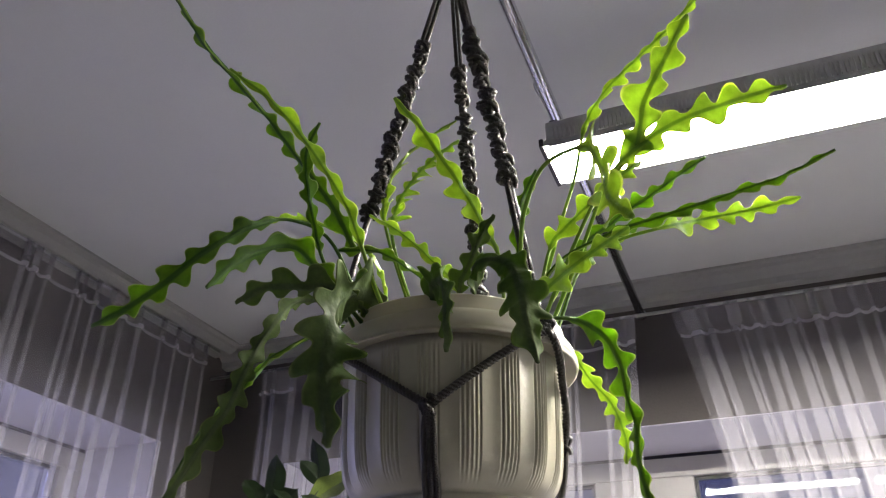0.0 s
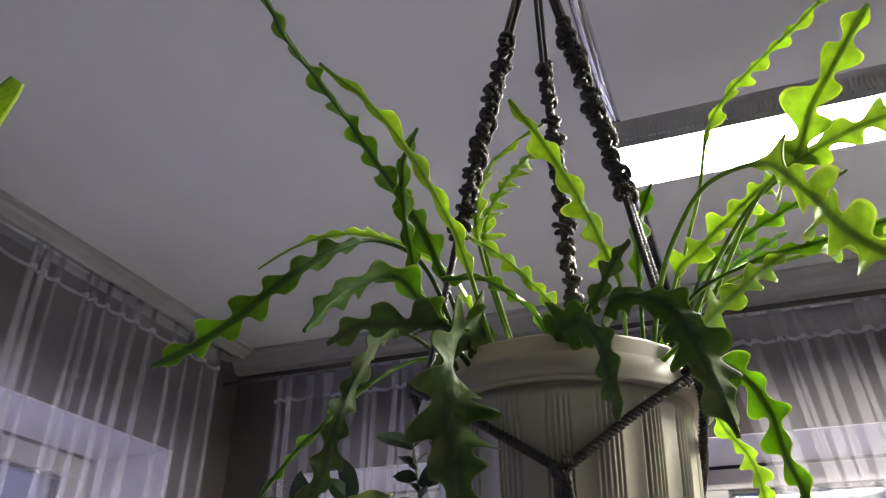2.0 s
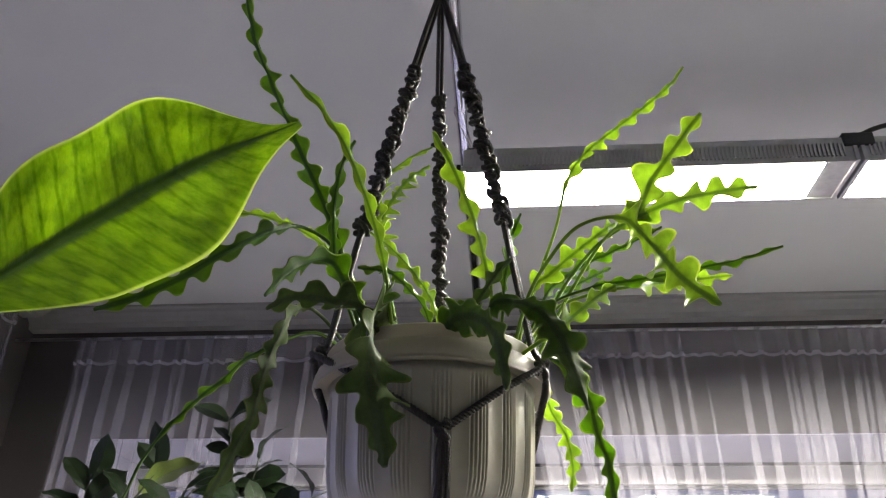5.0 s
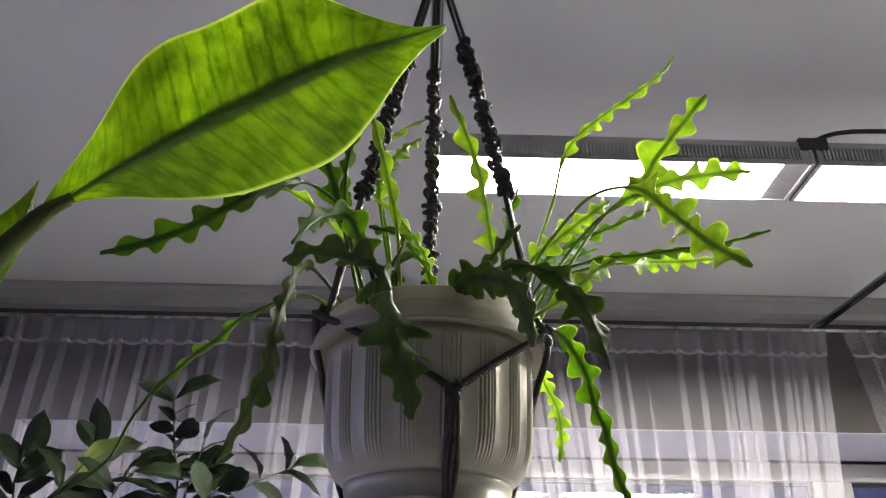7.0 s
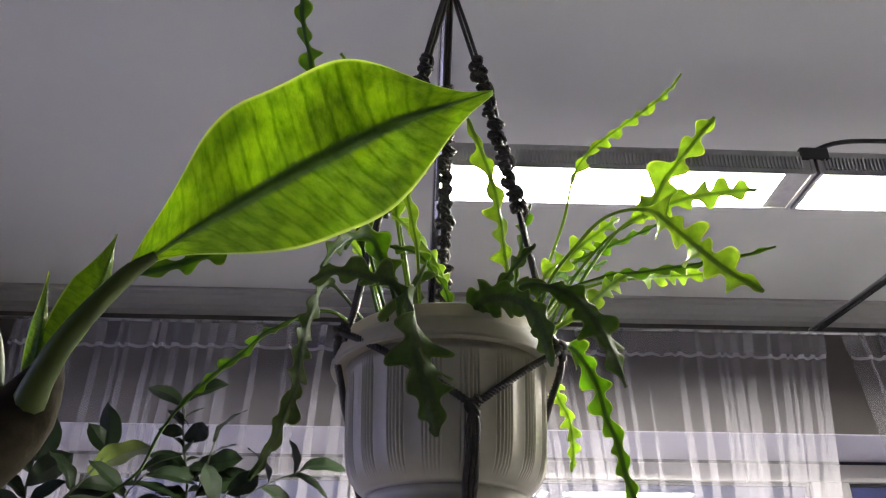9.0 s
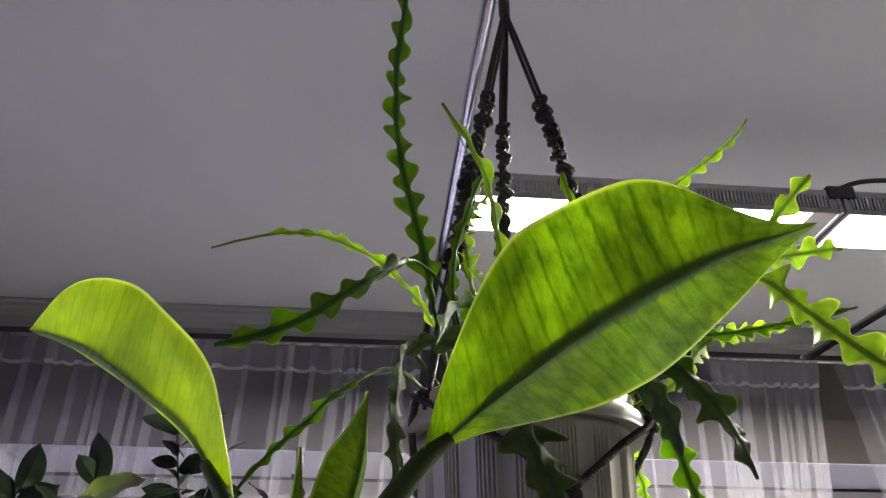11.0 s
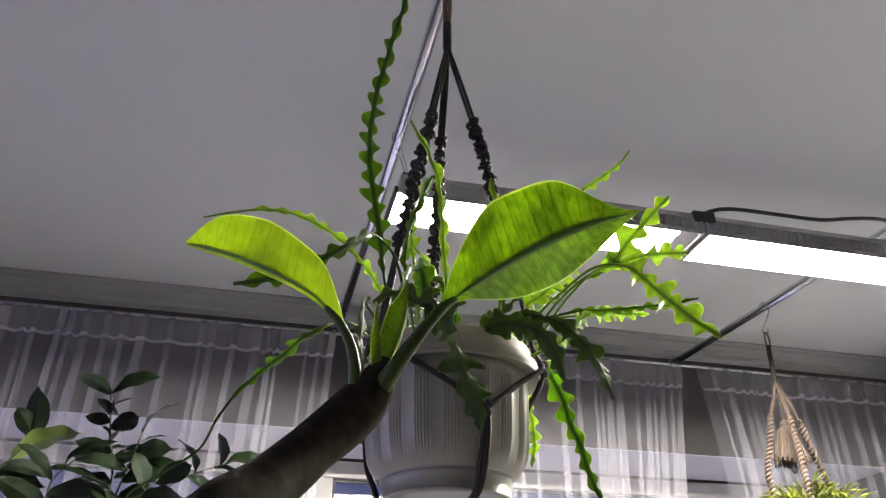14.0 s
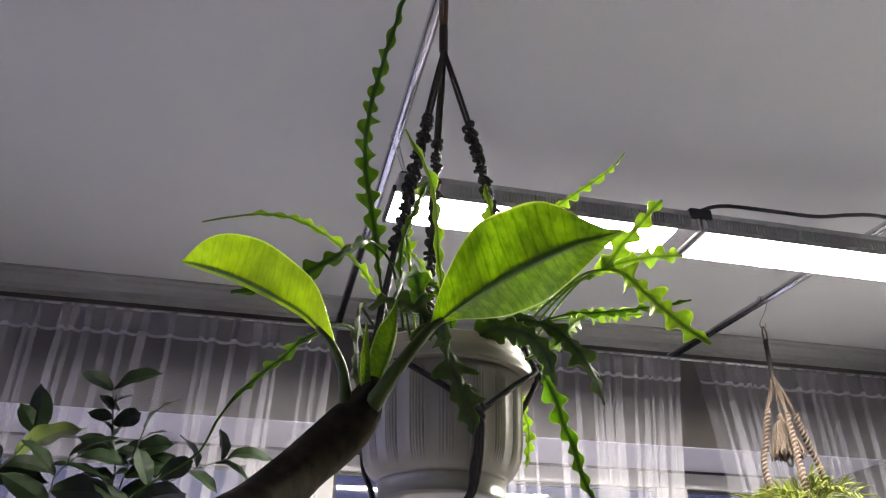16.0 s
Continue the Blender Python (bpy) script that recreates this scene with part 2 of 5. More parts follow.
    nt.links.new(edge.outputs[0], mix.inputs[0])
    nt.links.new(b.outputs[0], mix.inputs[1])
    nt.links.new(tr.outputs[0], mix.inputs[2])
    nt.links.new(mix.outputs[0], nt.nodes["Material Output"].inputs["Surface"])
    return m


def plain(name, colour, rough=0.5, metal=0.0):
    m, nt, b = material(name)
    b.inputs["Base Color"].default_value = (*colour, 1)
    b.inputs["Roughness"].default_value, b.inputs["Metallic"].default_value = rough, metal
    return m


def glowing(name, colour, power):
    m, nt, b = material(name)
    b.inputs["Base Color"].default_value = (0.8, 0.8, 0.8, 1)
    b.inputs["Emission Color"].default_value = (*colour, 1)
    b.inputs["Emission Strength"].default_value = power
    return m


def sheer(name, colour, cover):
    """Fine net: part of the light passes straight between the threads, the rest is scattered by them."""
    m, nt, b = material(name)
    weave = add(nt, "ShaderNodeTexNoise", Scale=14.0, Detail=3.0)
    tc = nt.nodes.new("ShaderNodeTexCoord")
    nt.links.new(tc.outputs["Object"], weave.inputs["Vector"])
    rng = nt.nodes.new("ShaderNodeMapRange")
    rng.inputs["From Min"].default_value, rng.inputs["From Max"].default_value = 0.3, 0.7
    rng.inputs["To Min"].default_value, rng.inputs["To Max"].default_value = cover * 0.85, cover * 1.15
    nt.links.new(weave.outputs[0], rng.inputs[0])
    tp = nt.nodes.new("ShaderNodeBsdfTransparent")
    df = nt.nodes.new("ShaderNodeBsdfDiffuse")
    tl = nt.nodes.new("ShaderNodeBsdfTranslucent")
    df.inputs["Color"].default_value = tl.inputs["Color"].default_value = (*colour, 1)
    threads = nt.nodes.new("ShaderNodeMixShader")
    threads.inputs[0].default_value = 0.45
    nt.links.new(df.outputs[0], threads.inputs[1])
    nt.links.new(tl.outputs[0], threads.inputs[2])
    mix = nt.nodes.new("ShaderNodeMixShader")
    nt.links.new(rng.outputs[0], mix.inputs[0])
    nt.links.new(tp.outputs[0], mix.inputs[1])
    nt.links.new(threads.outputs[0], mix.inputs[2])
    nt.links.new(mix.outputs[0], nt.nodes["Material Output"].inputs["Surface"])
    return m


def pane_material(name):
    m, nt, b = material(name)
    tp = nt.nodes.new("ShaderNodeBsdfTransparent")
    gl = add(nt, "ShaderNodeBsdfGlossy", Roughness=0.02)
    fr = add(nt, "ShaderNodeFresnel", IOR=1.45)
    mix = nt.nodes.new("ShaderNodeMixShader")
    nt.links.new(fr.outputs[0], mix.inputs[0])
    nt.links.new(tp.outputs[0], mix.inputs[1])
    nt.links.new(gl.outputs[0], mix.inputs[2])
    nt.links.new(mix.outputs[0], nt.nodes["Material Output"].inputs["Surface"])
    return m


CEILING_PAINT = varied("ceiling_paint", (0.47, 0.475, 0.48), (0.53, 0.535, 0.54), scale=1.3, rough=0.85, bump=0.06, bump_scale=220)[0]
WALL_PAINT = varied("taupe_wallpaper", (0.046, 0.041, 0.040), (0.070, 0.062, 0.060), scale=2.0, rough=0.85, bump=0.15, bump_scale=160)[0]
CORNICE_PAINT = varied("cornice_paint", (0.23, 0.226, 0.226), (0.28, 0.276, 0.272), scale=5.0, rough=0.7, bump=0.05)[0]
FRAME_PLASTIC = varied("white_window_plastic", (0.36, 0.345, 0.345), (0.41, 0.395, 0.39), scale=3.0, rough=0.35)[0]
FLOOR_WOOD = varied("grey_floor_boards", (0.10, 0.097, 0.105), (0.15, 0.146, 0.156), scale=3.0, rough=0.5, bump=0.1, stretch=(1, 9, 1))[0]
# white lining; its lilac tint holds the bluish light of the niches
REVEAL_PAINT = varied("bluish_lit_reveal_paint", (0.46, 0.45, 0.54), (0.52, 0.51, 0.60), scale=3.0, rough=0.7, bump=0.05)[0]
PALE_WALL = varied("pale_grey_paint", (0.72, 0.72, 0.73), (0.78, 0.78, 0.79), scale=2.0, rough=0.85, bump=0.1)[0]
GREY_WALL = varied("mid_grey_paint", (0.12, 0.118, 0.125), (0.16, 0.158, 0.165), scale=2.0, rough=0.85, bump=0.1)[0]
SKY_BLOCK = varied("sky_block", (0.010, 0.012, 0.014), (0.045, 0.048, 0.06), scale=1.2, rough=1.0)[0]
SILL_WOOD = varied("dark_sill_wood", (0.05, 0.035, 0.025), (0.10, 0.07, 0.05), scale=6.0, rough=0.5, stretch=(1, 9, 9))[0]
GLASS = pane_material("window_glass")
NET = sheer("white_net", (0.75, 0.73, 0.775), 0.145)
NET_TAPE = sheer("white_net_tape", (0.80, 0.79, 0.82), 0.34)
CHROME = varied("chrome", (0.55, 0.56, 0.58), (0.66, 0.66, 0.68), scale=20, rough=0.16, metal=1.0)[0]
WIRE = plain("steel_wire", (0.35, 0.35, 0.36), 0.35, 1.0)
LAMP_BODY = varied("anodised_aluminium", (0.34, 0.335, 0.33), (0.46, 0.455, 0.45), scale=30, rough=0.4, metal=0.6)[0]
LAMP_BLACK = varied("black_plastic", (0.012, 0.012, 0.013), (0.025, 0.025, 0.026), scale=40, rough=0.45)[0]
LAMP_GLOW = glowing("lamp_diffuser", (1.0, 0.95, 0.85), LAMP_POWER)
POT_PLASTIC = varied("ivory_plastic", (0.285, 0.27, 0.208), (0.345, 0.325, 0.25), scale=9.0, rough=0.33, bump=0.03, bump_scale=120)[0]
SOIL = varied("potting_soil", (0.015, 0.011, 0.008), (0.06, 0.045, 0.03), scale=60, rough=0.95, bump=0.9, bump_scale=180)[0]
CORD = varied("dark_cotton_cord", (0.008, 0.0068, 0.0056), (0.038, 0.032, 0.026), scale=150, rough=0.5, bump=0.8, bump_scale=700)[0]
CORD.node_tree.nodes["Principled BSDF"].inputs["Specular IOR Level"].default_value = 0.42
LOOP_CORD = varied("brown_cotton_cord", (0.10, 0.06, 0.035), (0.20, 0.13, 0.08), scale=120, rough=0.85, bump=0.8, bump_scale=700)[0]
BLACK_CORD = varied("black_cotton_cord", (0.008, 0.007, 0.006), (0.022, 0.019, 0.017), scale=150, rough=0.85, bump=0.8, bump_scale=700)[0]
JUTE = varied("natural_jute_cord", (0.030, 0.020, 0.014), (0.085, 0.059, 0.043), scale=90, rough=0.95, bump=0.8, bump_scale=600)[0]
BARK = varied("grey_brown_bark", (0.010, 0.0088, 0.0058), (0.047, 0.040, 0.027), scale=48, rough=0.9, bump=0.5, bump_scale=120)[0]
BARK.node_tree.nodes["Principled BSDF"].inputs["Specular IOR Level"].default_value = 0.05
# one skin in three copies: duller for shaded stems, brighter for those by the lamp
CACTUS = leaf_material("cactus_skin", (0.022, 0.050, 0.012), (0.045, 0.088, 0.020), (0.40, 0.66, 0.06), through=0.33, rib=0.14, rough=0.55, spec=0.08, ribglow=0.12, edge_glow=(0.78, 0.92, 0.22))
SHADED_CACTUS = leaf_material("shaded_cactus_skin", (0.028, 0.046, 0.016), (0.088, 0.118, 0.050), (0.30, 0.52, 0.04), through=0.18, rib=0.16, rough=0.65, spec=0.03, ribglow=0.15, edge_glow=(0.62, 0.80, 0.18))
LIT_CACTUS = leaf_material("lit_cactus_skin", (0.060, 0.13, 0.016), (0.11, 0.20, 0.026), (0.58, 0.78, 0.13), through=0.47, rib=0.10, rough=0.46, spec=0.14, ribglow=0.22, edge_glow=(0.90, 0.97, 0.32))
BROAD_LEAF = leaf_material("broad_leaf", (0.05, 0.12, 0.014), (0.09, 0.18, 0.022), (0.62, 0.82, 0.075), through=0.60, rib=0.075, vein=34.0, ribglow=0.08, mottle=46.0)
LIGHT_LEAF = leaf_material("light_leaf", (0.06, 0.13, 0.015), (0.10, 0.19, 0.024), (0.74, 0.90, 0.07), through=0.66, rib=0.07, vein=34.0, ribglow=0.12, mottle=30.0, relief=0.45)
FOLDED_LEAF = leaf_material("folded_leaf", (0.05, 0.11, 0.02), (0.09, 0.17, 0.03), (0.56, 0.74, 0.06), through=0.42, rib=0.10, vein=26.0, ribglow=0.5, mottle=55.0, spec=0.2)
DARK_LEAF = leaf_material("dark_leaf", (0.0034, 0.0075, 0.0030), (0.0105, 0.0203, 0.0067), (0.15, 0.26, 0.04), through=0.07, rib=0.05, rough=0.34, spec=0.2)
# lamplight on a single shrub leaf, put into a paler skin
LIT_LEAF = leaf_material("lit_leaf", (0.07, 0.10, 0.02), (0.12, 0.16, 0.035), (0.4, 0.5, 0.08), through=0.15, rib=0.05, rough=0.4, spec=0.2)
FINE_LEAF = leaf_material("fine_leaf", (0.045, 0.060, 0.008), (0.13, 0.145, 0.020), (0.52, 0.58, 0.05), through=0.25, rib=0.1, spec=0.2)
GREEN_STALK = varied("green_stalk", (0.030, 0.048, 0.008), (0.062, 0.088, 0.018), scale=40, rough=0.5)[0]
GREEN_STALK.node_tree.nodes["Principled BSDF"].inputs["Specular IOR Level"].default_value = 0.2
TWIG = varied("dark_twig", (0.012, 0.016, 0.007), (0.028, 0.036, 0.015), scale=60, rough=0.7)[0]
TERRACOTTA = varied("brown_planter", (0.16, 0.09, 0.06), (0.26, 0.16, 0.11), scale=12, rough=0.8, bump=0.2)[0]

# ---- the room ----
LEFT, BACK, RIGHT, FRONT, TOP = -1.79, 2.30, 2.02, -3.0, 2.60
HEAD_N, HEAD_W, SILL = 2.170, 2.200, 0.85      # heights of the window heads and sills
DEEP_N, DEEP_W = 0.34, 0.30                    # depths of the window niches


def structure(name, bm, mat, label, category):
    return tagged(part(name, bm, mat), label, category, kind="structure")


bm = bmesh.new()
box(bm, (LEFT - 0.5, FRONT - 0.2, -0.15), (RIGHT + 0.2, BACK + 0.5, 0.0))
structure("floor", bm, FLOOR_WOOD, "grey board floor of the room", "floor")
bm = bmesh.new()
box(bm, (LEFT - 0.5, FRONT - 0.2, TOP), (RIGHT + 0.2, BACK + 0.5, TOP + 0.15))
structure("ceiling", bm, CEILING_PAINT, "smooth white painted ceiling, dim in the evening", "ceiling")
WIN_N = (-1.50, 1.90)
bm = bmesh.new()
box(bm, (LEFT - 0.5, BACK, 0), (WIN_N[0], BACK + 0.5, TOP))
box(bm, (WIN_N[1], BACK, 0), (RIGHT + 0.2, BACK + 0.5, TOP))
box(bm, (WIN_N[0], BACK, HEAD_N), (WIN_N[1], BACK + 0.5, TOP))
box(bm, (WIN_N[0], BACK, 0), (WIN_N[1], BACK + 0.5, SILL))
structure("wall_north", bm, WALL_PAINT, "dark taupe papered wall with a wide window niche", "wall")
WIN_W = (-1.2, 2.02)
bm = bmesh.new()
box(bm, (LEFT - 0.5, WIN_W[1], 0), (LEFT, BACK, TOP))
box(bm, (LEFT - 0.5, FRONT - 0.2, 0), (LEFT, WIN_W[0], TOP))
box(bm, (LEFT - 0.5, WIN_W[0], HEAD_W), (LEFT, WIN_W[1], TOP))
box(bm, (LEFT - 0.5, WIN_W[0], 0), (LEFT, WIN_W[1], SILL))
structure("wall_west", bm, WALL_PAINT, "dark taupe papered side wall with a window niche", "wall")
# unseen east wall: its place and pale paint bounce lamplight onto the right side
bm = bmesh.new()
box(bm, (RIGHT, FRONT - 0.2, 0), (RIGHT + 0.2, BACK, TOP))
structure("wall_east", bm, PALE_WALL, "unseen pale grey wall, set close to bounce lamplight", "wall")
bm = bmesh.new()
box(bm, (LEFT, FRONT - 0.2, 0), (RIGHT, FRONT, TOP))
structure("wall_south", bm, GREY_WALL, "plain mid grey painted wall opposite the window", "wall")


# white linings of the two niches
bm = bmesh.new()
box(bm, (WIN_N[0], BACK + 0.002, HEAD_N - 0.003), (WIN_N[1], BACK + DEEP_N, HEAD_N - 0.0005))
box(bm, (WIN_N[0], BACK + 0.002, SILL + 0.03), (WIN_N[0] + 0.012, BACK + DEEP_N, HEAD_N - 0.003))
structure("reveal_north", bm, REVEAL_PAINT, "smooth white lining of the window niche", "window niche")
bm = bmesh.new()
box(bm, (LEFT - DEEP_W, WIN_W[0], HEAD_W - 0.003), (LEFT - 0.002, WIN_W[1], HEAD_W - 0.0005))
box(bm, (LEFT - DEEP_W, WIN_W[1] - 0.012, SILL + 0.03), (LEFT - 0.002, WIN_W[1], HEAD_W - 0.003))
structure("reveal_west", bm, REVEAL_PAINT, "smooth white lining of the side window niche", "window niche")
# unseen sills, darkened so that less lamplight bounces up to the ceiling
bm = bmesh.new()
box(bm, (WIN_N[0], BACK - 0.03, SILL), (WIN_N[1], BACK + DEEP_N, SILL + 0.03), 0.004)
structure("sill_north", bm, SILL_WOOD, "unseen window sill, darkened to bounce little light", "window sill")
bm = bmesh.new()
box(bm, (LEFT - DEEP_W, WIN_W[0], SILL), (LEFT + 0.03, WIN_W[1], SILL + 0.03), 0.004)
structure("sill_west", bm, SILL_WOOD, "unseen side window sill, darkened to bounce little light", "window sill")
# added slab that blocks the sky, so the north panes stay dark
bm = bmesh.new()
box(bm, (-14, 9.0, -1.0), (16, 9.3, 6.5))
structure("backdrop", bm, SKY_BLOCK, "dark slab added far outside to keep the window panes dark", "backdrop")


def cornice(name, start, end, out, profile):
    """A moulding along a wall; profile: (distance out of the wall, height) pairs from the ceiling down."""
    start, end, out = Vector(start), Vector(end), Vector(out)
    bm = bmesh.new()
    rows = []
    for end_point in (start, end):
        rows.append([bm.verts.new((*(end_point + out * d).xy, z)) for d, z in profile])
    k = len(profile)
    for i in range(k):
        bm.faces.new([rows[0][i], rows[0][(i + 1) % k], rows[1][(i + 1) % k], rows[1][i]])
    bm.faces.new(rows[0][::-1])
    bm.faces.new(rows[1])
    bmesh.ops.recalc_face_normals(bm, faces=bm.faces)
    return structure(name, bm, CORNICE_PAINT, "stepped white plaster cornice along the ceiling", "cornice")


PROFILE_N = [(0.0, TOP), (0.078, TOP), (0.078, TOP - 0.008), (0.068, TOP - 0.012), (0.064, TOP - 0.022), (0.052, TOP - 0.030),
             (0.046, TOP - 0.036), (0.036, TOP - 0.044), (0.032, TOP - 0.062), (0.0, TOP - 0.066)]
cornice("cornice_north", (LEFT, BACK, 0), (RIGHT, BACK, 0), (0, -1, 0), PROFILE_N)
PROFILE_W = [(0.0, TOP), (0.105, TOP), (0.105, TOP - 0.008), (0.092, TOP - 0.012), (0.088, TOP - 0.022), (0.074, TOP - 0.030),
             (0.066, TOP - 0.036), (0.0, TOP - 0.040)]
cornice("cornice_west", (LEFT, FRONT, 0), (LEFT, BACK - 0.078, 0), (1, 0, 0), PROFILE_W)


def window(name, along, level, axis, spans, head, label):
    """White window frame with its panes. axis 'x': the frame runs along x at y = level; axis 'y': along y at x = level."""
    w = thing(name, label, "window", kind="structure")
    lo, hi = along
    thick = 0.07 if level > 0 else -0.07

    def corner(u, v, z):
        return (u, level + v, z) if axis == "x" else (level + v, u, z)

    def bar(nm, a, b):
        bm = bmesh.new()
        p, q = corner(*a), corner(*b)
        box(bm, [min(c) for c in zip(p, q)], [max(c) for c in zip(p, q)], 0.004)
        part(nm, bm, FRAME_PLASTIC, w)

    glass_top = head - 0.075
    bar("window_frame", (lo, 0, glass_top), (hi, thick, head - 0.013))
    bar("window_frame", (lo, 0, SILL + 0.031), (hi, thick, SILL + 0.08))
    edges = [lo] + [e for s in spans for e in s] + [hi]
    for i in range(0, len(edges), 2):
        bar("window_frame", (edges[i], -0.001, SILL + 0.08), (edges[i + 1], thick, glass_top))
    for a, b in spans:
        bm = bmesh.new()
        p, q = corner(a, thick * 0.45, SILL + 0.08), corner(b, thick * 0.55, glass_top)
        box(bm, [min(c) for c in zip(p, q)], [max(c) for c in zip(p, q)])
        pane = part("pane", bm, GLASS, w)
        pane.visible_shadow = False
        # dark rubber seal round the pane
        for u0, u1, z0, z1 in ((a, b, glass_top - 0.012, glass_top - 0.001), (a, a + 0.012, SILL + 0.08, glass_top - 0.012), (b - 0.012, b, SILL + 0.08, glass_top - 0.012)):
            bm = bmesh.new()
            p, q = corner(u0, thick * 0.25, z0), corner(u1, thick * 0.44, z1)
            box(bm, [min(c) for c in zip(p, q)], [max(c) for c in zip(p, q)])
            part("seal", bm, LAMP_BLACK, pane)
    return w


window("window_1", WIN_N, BACK + DEEP_N, "x", [(-1.44, -0.52), (-0.205, 1.08), (1.215, 1.84)], HEAD_N, "wide white plastic window with dark evening panes")
window("window_2", WIN_W, LEFT - DEEP_W, "y", [(-1.10, 0.35), (0.48, 1.92)], HEAD_W, "white plastic window with dark evening panes behind the net")


# ---- pipes under the ceiling, with the hooks ----
def pipe(x0, y0, x1, y1, z):
    p = thing("ceiling_pipe", "slim chromed steel pipe hung under the ceiling", "pipe", group="pipes under the ceiling")
    part("tube", tube_mesh("tube", [(x0, y0, z), (x1, y1, z)], 0.0125, n=8, around=20), CHROME, p)
    bm = bmesh.new()
    bmesh.ops.create_cone(bm, cap_ends=True, segments=24, radius1=0.0165, radius2=0.0165, depth=0.008,
                          matrix=Matrix.Translation((x1, y1 - 0.004, z)) @ Matrix.Rotation(radians(90), 4, "X"))
    part("flange", smooth(bm, True), CHROME, p)
    return p


PIPE_Z = 2.512
pipe(-0.270, FRONT + 0.002, -0.262, BACK - 0.002, PIPE_Z)
pipe(1.47, FRONT + 0.002, 1.02, BACK - 0.002, PIPE_Z)


# ---- net curtains ----
def curtain(axis, lo, hi, level, top, bottom, drift_lo, drift_hi, pleats, seam, seed, label, laps=(0.010, 0.028), full=0.38):
    """A net with folds laid over themselves, gathered by a stitched tape. drift: how far its two edges move along the wall from the top to the bottom."""
    rng = np.random.default_rng(seed)
    c = thing("net_curtain", label, "curtain", group="net curtains")
    ends = np.cumsum(np.r_[0, rng.uniform(0.3, 1.0, pleats) ** 1.3])
    ends /= ends[-1]
    width = hi - lo
    # knots along the cloth: parameter, resting place, how far it is drawn back (in laps), depth, rise of the tape
    u, rest, back, deep, rise = [], [], [], [], []
    for k in range(pleats):
        a, b = ends[k], ends[k + 1]
        lap = rng.uniform(*laps)
        lap = min(lap, 0.7 * (b - a) * width)
        kind = rng.random()
        run = [(0.0, a, 0, 0.0, 0.3), (0.1, a + 0.2 * (b - a), 0, -0.35, -0.4), (0.2, a + 0.45 * (b - a), 0, -0.3, -0.8), (0.3, b, 1.0, -0.1, -0.2)]
        if kind < full:
            run += [(0.36, b, 0.0, 0.15, 1.0), (0.44, b, 0.93, 0.30, 0.9), (0.52, b, 0.06, 0.45, 1.0), (0.60, b, 0.85, 0.60, 0.9), (0.68, b, 0.10, 0.8, 1.0), (0.76, b, 0.02, 0.9, 0.6)]
        elif kind < 0.92:
            run += [(0.45, b, 0.0, 0.25, 0.6), (0.6, b, 0.9, 0.5, 0.6), (0.75, b, 0.05, 0.8, 0.6)]
        for f, at, pull, d, up in run:
            u.append(k + f), rest.append(at), back.append(pull * lap), deep.append(d * 0.010), rise.append(up * rng.uniform(0.5, 1.1))
    u.append(pleats), rest.append(1.0), back.append(0.0), deep.append(0.0), rise.append(0.0)
    u, rest, back, deep, rise = map(np.array, (u, rest, back, deep, rise))
    n = len(u)

    def place(z, lift=0.0):
        f = (top - z) / (top - bottom)
        a, b = lo + drift_lo * f, hi + drift_hi * f
        open_out = 0.75 + 0.55 * min(1.0, max(0.0, (seam - z) / 0.6))
        along = a + (b - a) * rest - back * open_out + 0.004 * np.sin(rest * width * 24 + 3 * z) * min(1.0, (top - z) / 0.2)
        across = level - (deep - 0.004 * np.sin(rest * width * 9 + 2 * z) + lift) * (1 if axis == "x" else -1)
        zz = np.full(n, z)
        return np.stack([along, across, zz], 1) if axis == "x" else np.stack([across, along, zz], 1)

    def sheet(nm, rows, mat, note="", owner=None):
        grid = np.array(rows)
        m = len(rows)
        i, j = np.meshgrid(np.arange(m - 1), np.arange(n - 1), indexing="ij")
        q = i * n + j
        me = bpy.data.meshes.new(nm)
        me.from_pydata(grid.reshape(-1, 3).tolist(), [], np.stack([q, q + 1, q + n + 1, q + n], -1).reshape(-1, 4).tolist())
        return part(nm, me, mat, owner or c, note)

    sag = 0.006 * rise
    rows = []
    for z in np.r_[np.linspace(top, seam, 5), np.linspace(seam - 0.02, bottom, 22)]:
        row = place(z)
        row[:, 2] += sag * max(0.0, 1 - abs(z - seam) / 0.03) * (0.0 if z > seam + 0.001 else 1.0)
        rows.append(row)
    sheet("net", rows, NET)
    # the gathered heading: a second ply with close small puckers
    rows = []
    for z in np.linspace(top + 0.004, seam + 0.004, 4):
        row = place(z, 0.0055)
        row[:, 0 if axis == "x" else 1] += 0.006 * np.sin(np.arange(n) * 2.4 + seed)
        rows.append(row)
    rows[-1][:, 2] += sag
    head = sheet("heading", rows, NET)
    # stitched tape along its foot
    rows = []
    for dz in (0.0055, 0.0, -0.0045):
        row = place(seam, 0.0075)
        row[:, 2] += sag + dz
        rows.append(row)
    sheet("heading_tape", rows, NET_TAPE, "dense white stitched tape", head)
    return c


CURTAIN_Y, CURTAIN_X = 2.205, -1.735
curtain("x", -1.56, -0.275, CURTAIN_Y, 2.468, 0.12, 0.0, -0.10, 24, 2.385, 3, "sheer white net curtain gathered in soft folds", (0.014, 0.040), 0.22)
curtain("x", -0.165, 1.000, CURTAIN_Y, 2.468, 0.12, 0.42, -0.25, 27, 2.385, 4, "sheer white net curtain drawn slightly aside", (0.014, 0.042), 0.18)
curtain("x", 1.060, 1.985, CURTAIN_Y, 2.468, 0.12, 0.30, 0.0, 19, 2.385, 5, "sheer white net curtain pulled aside at its lower edge", (0.014, 0.042), 0.18)
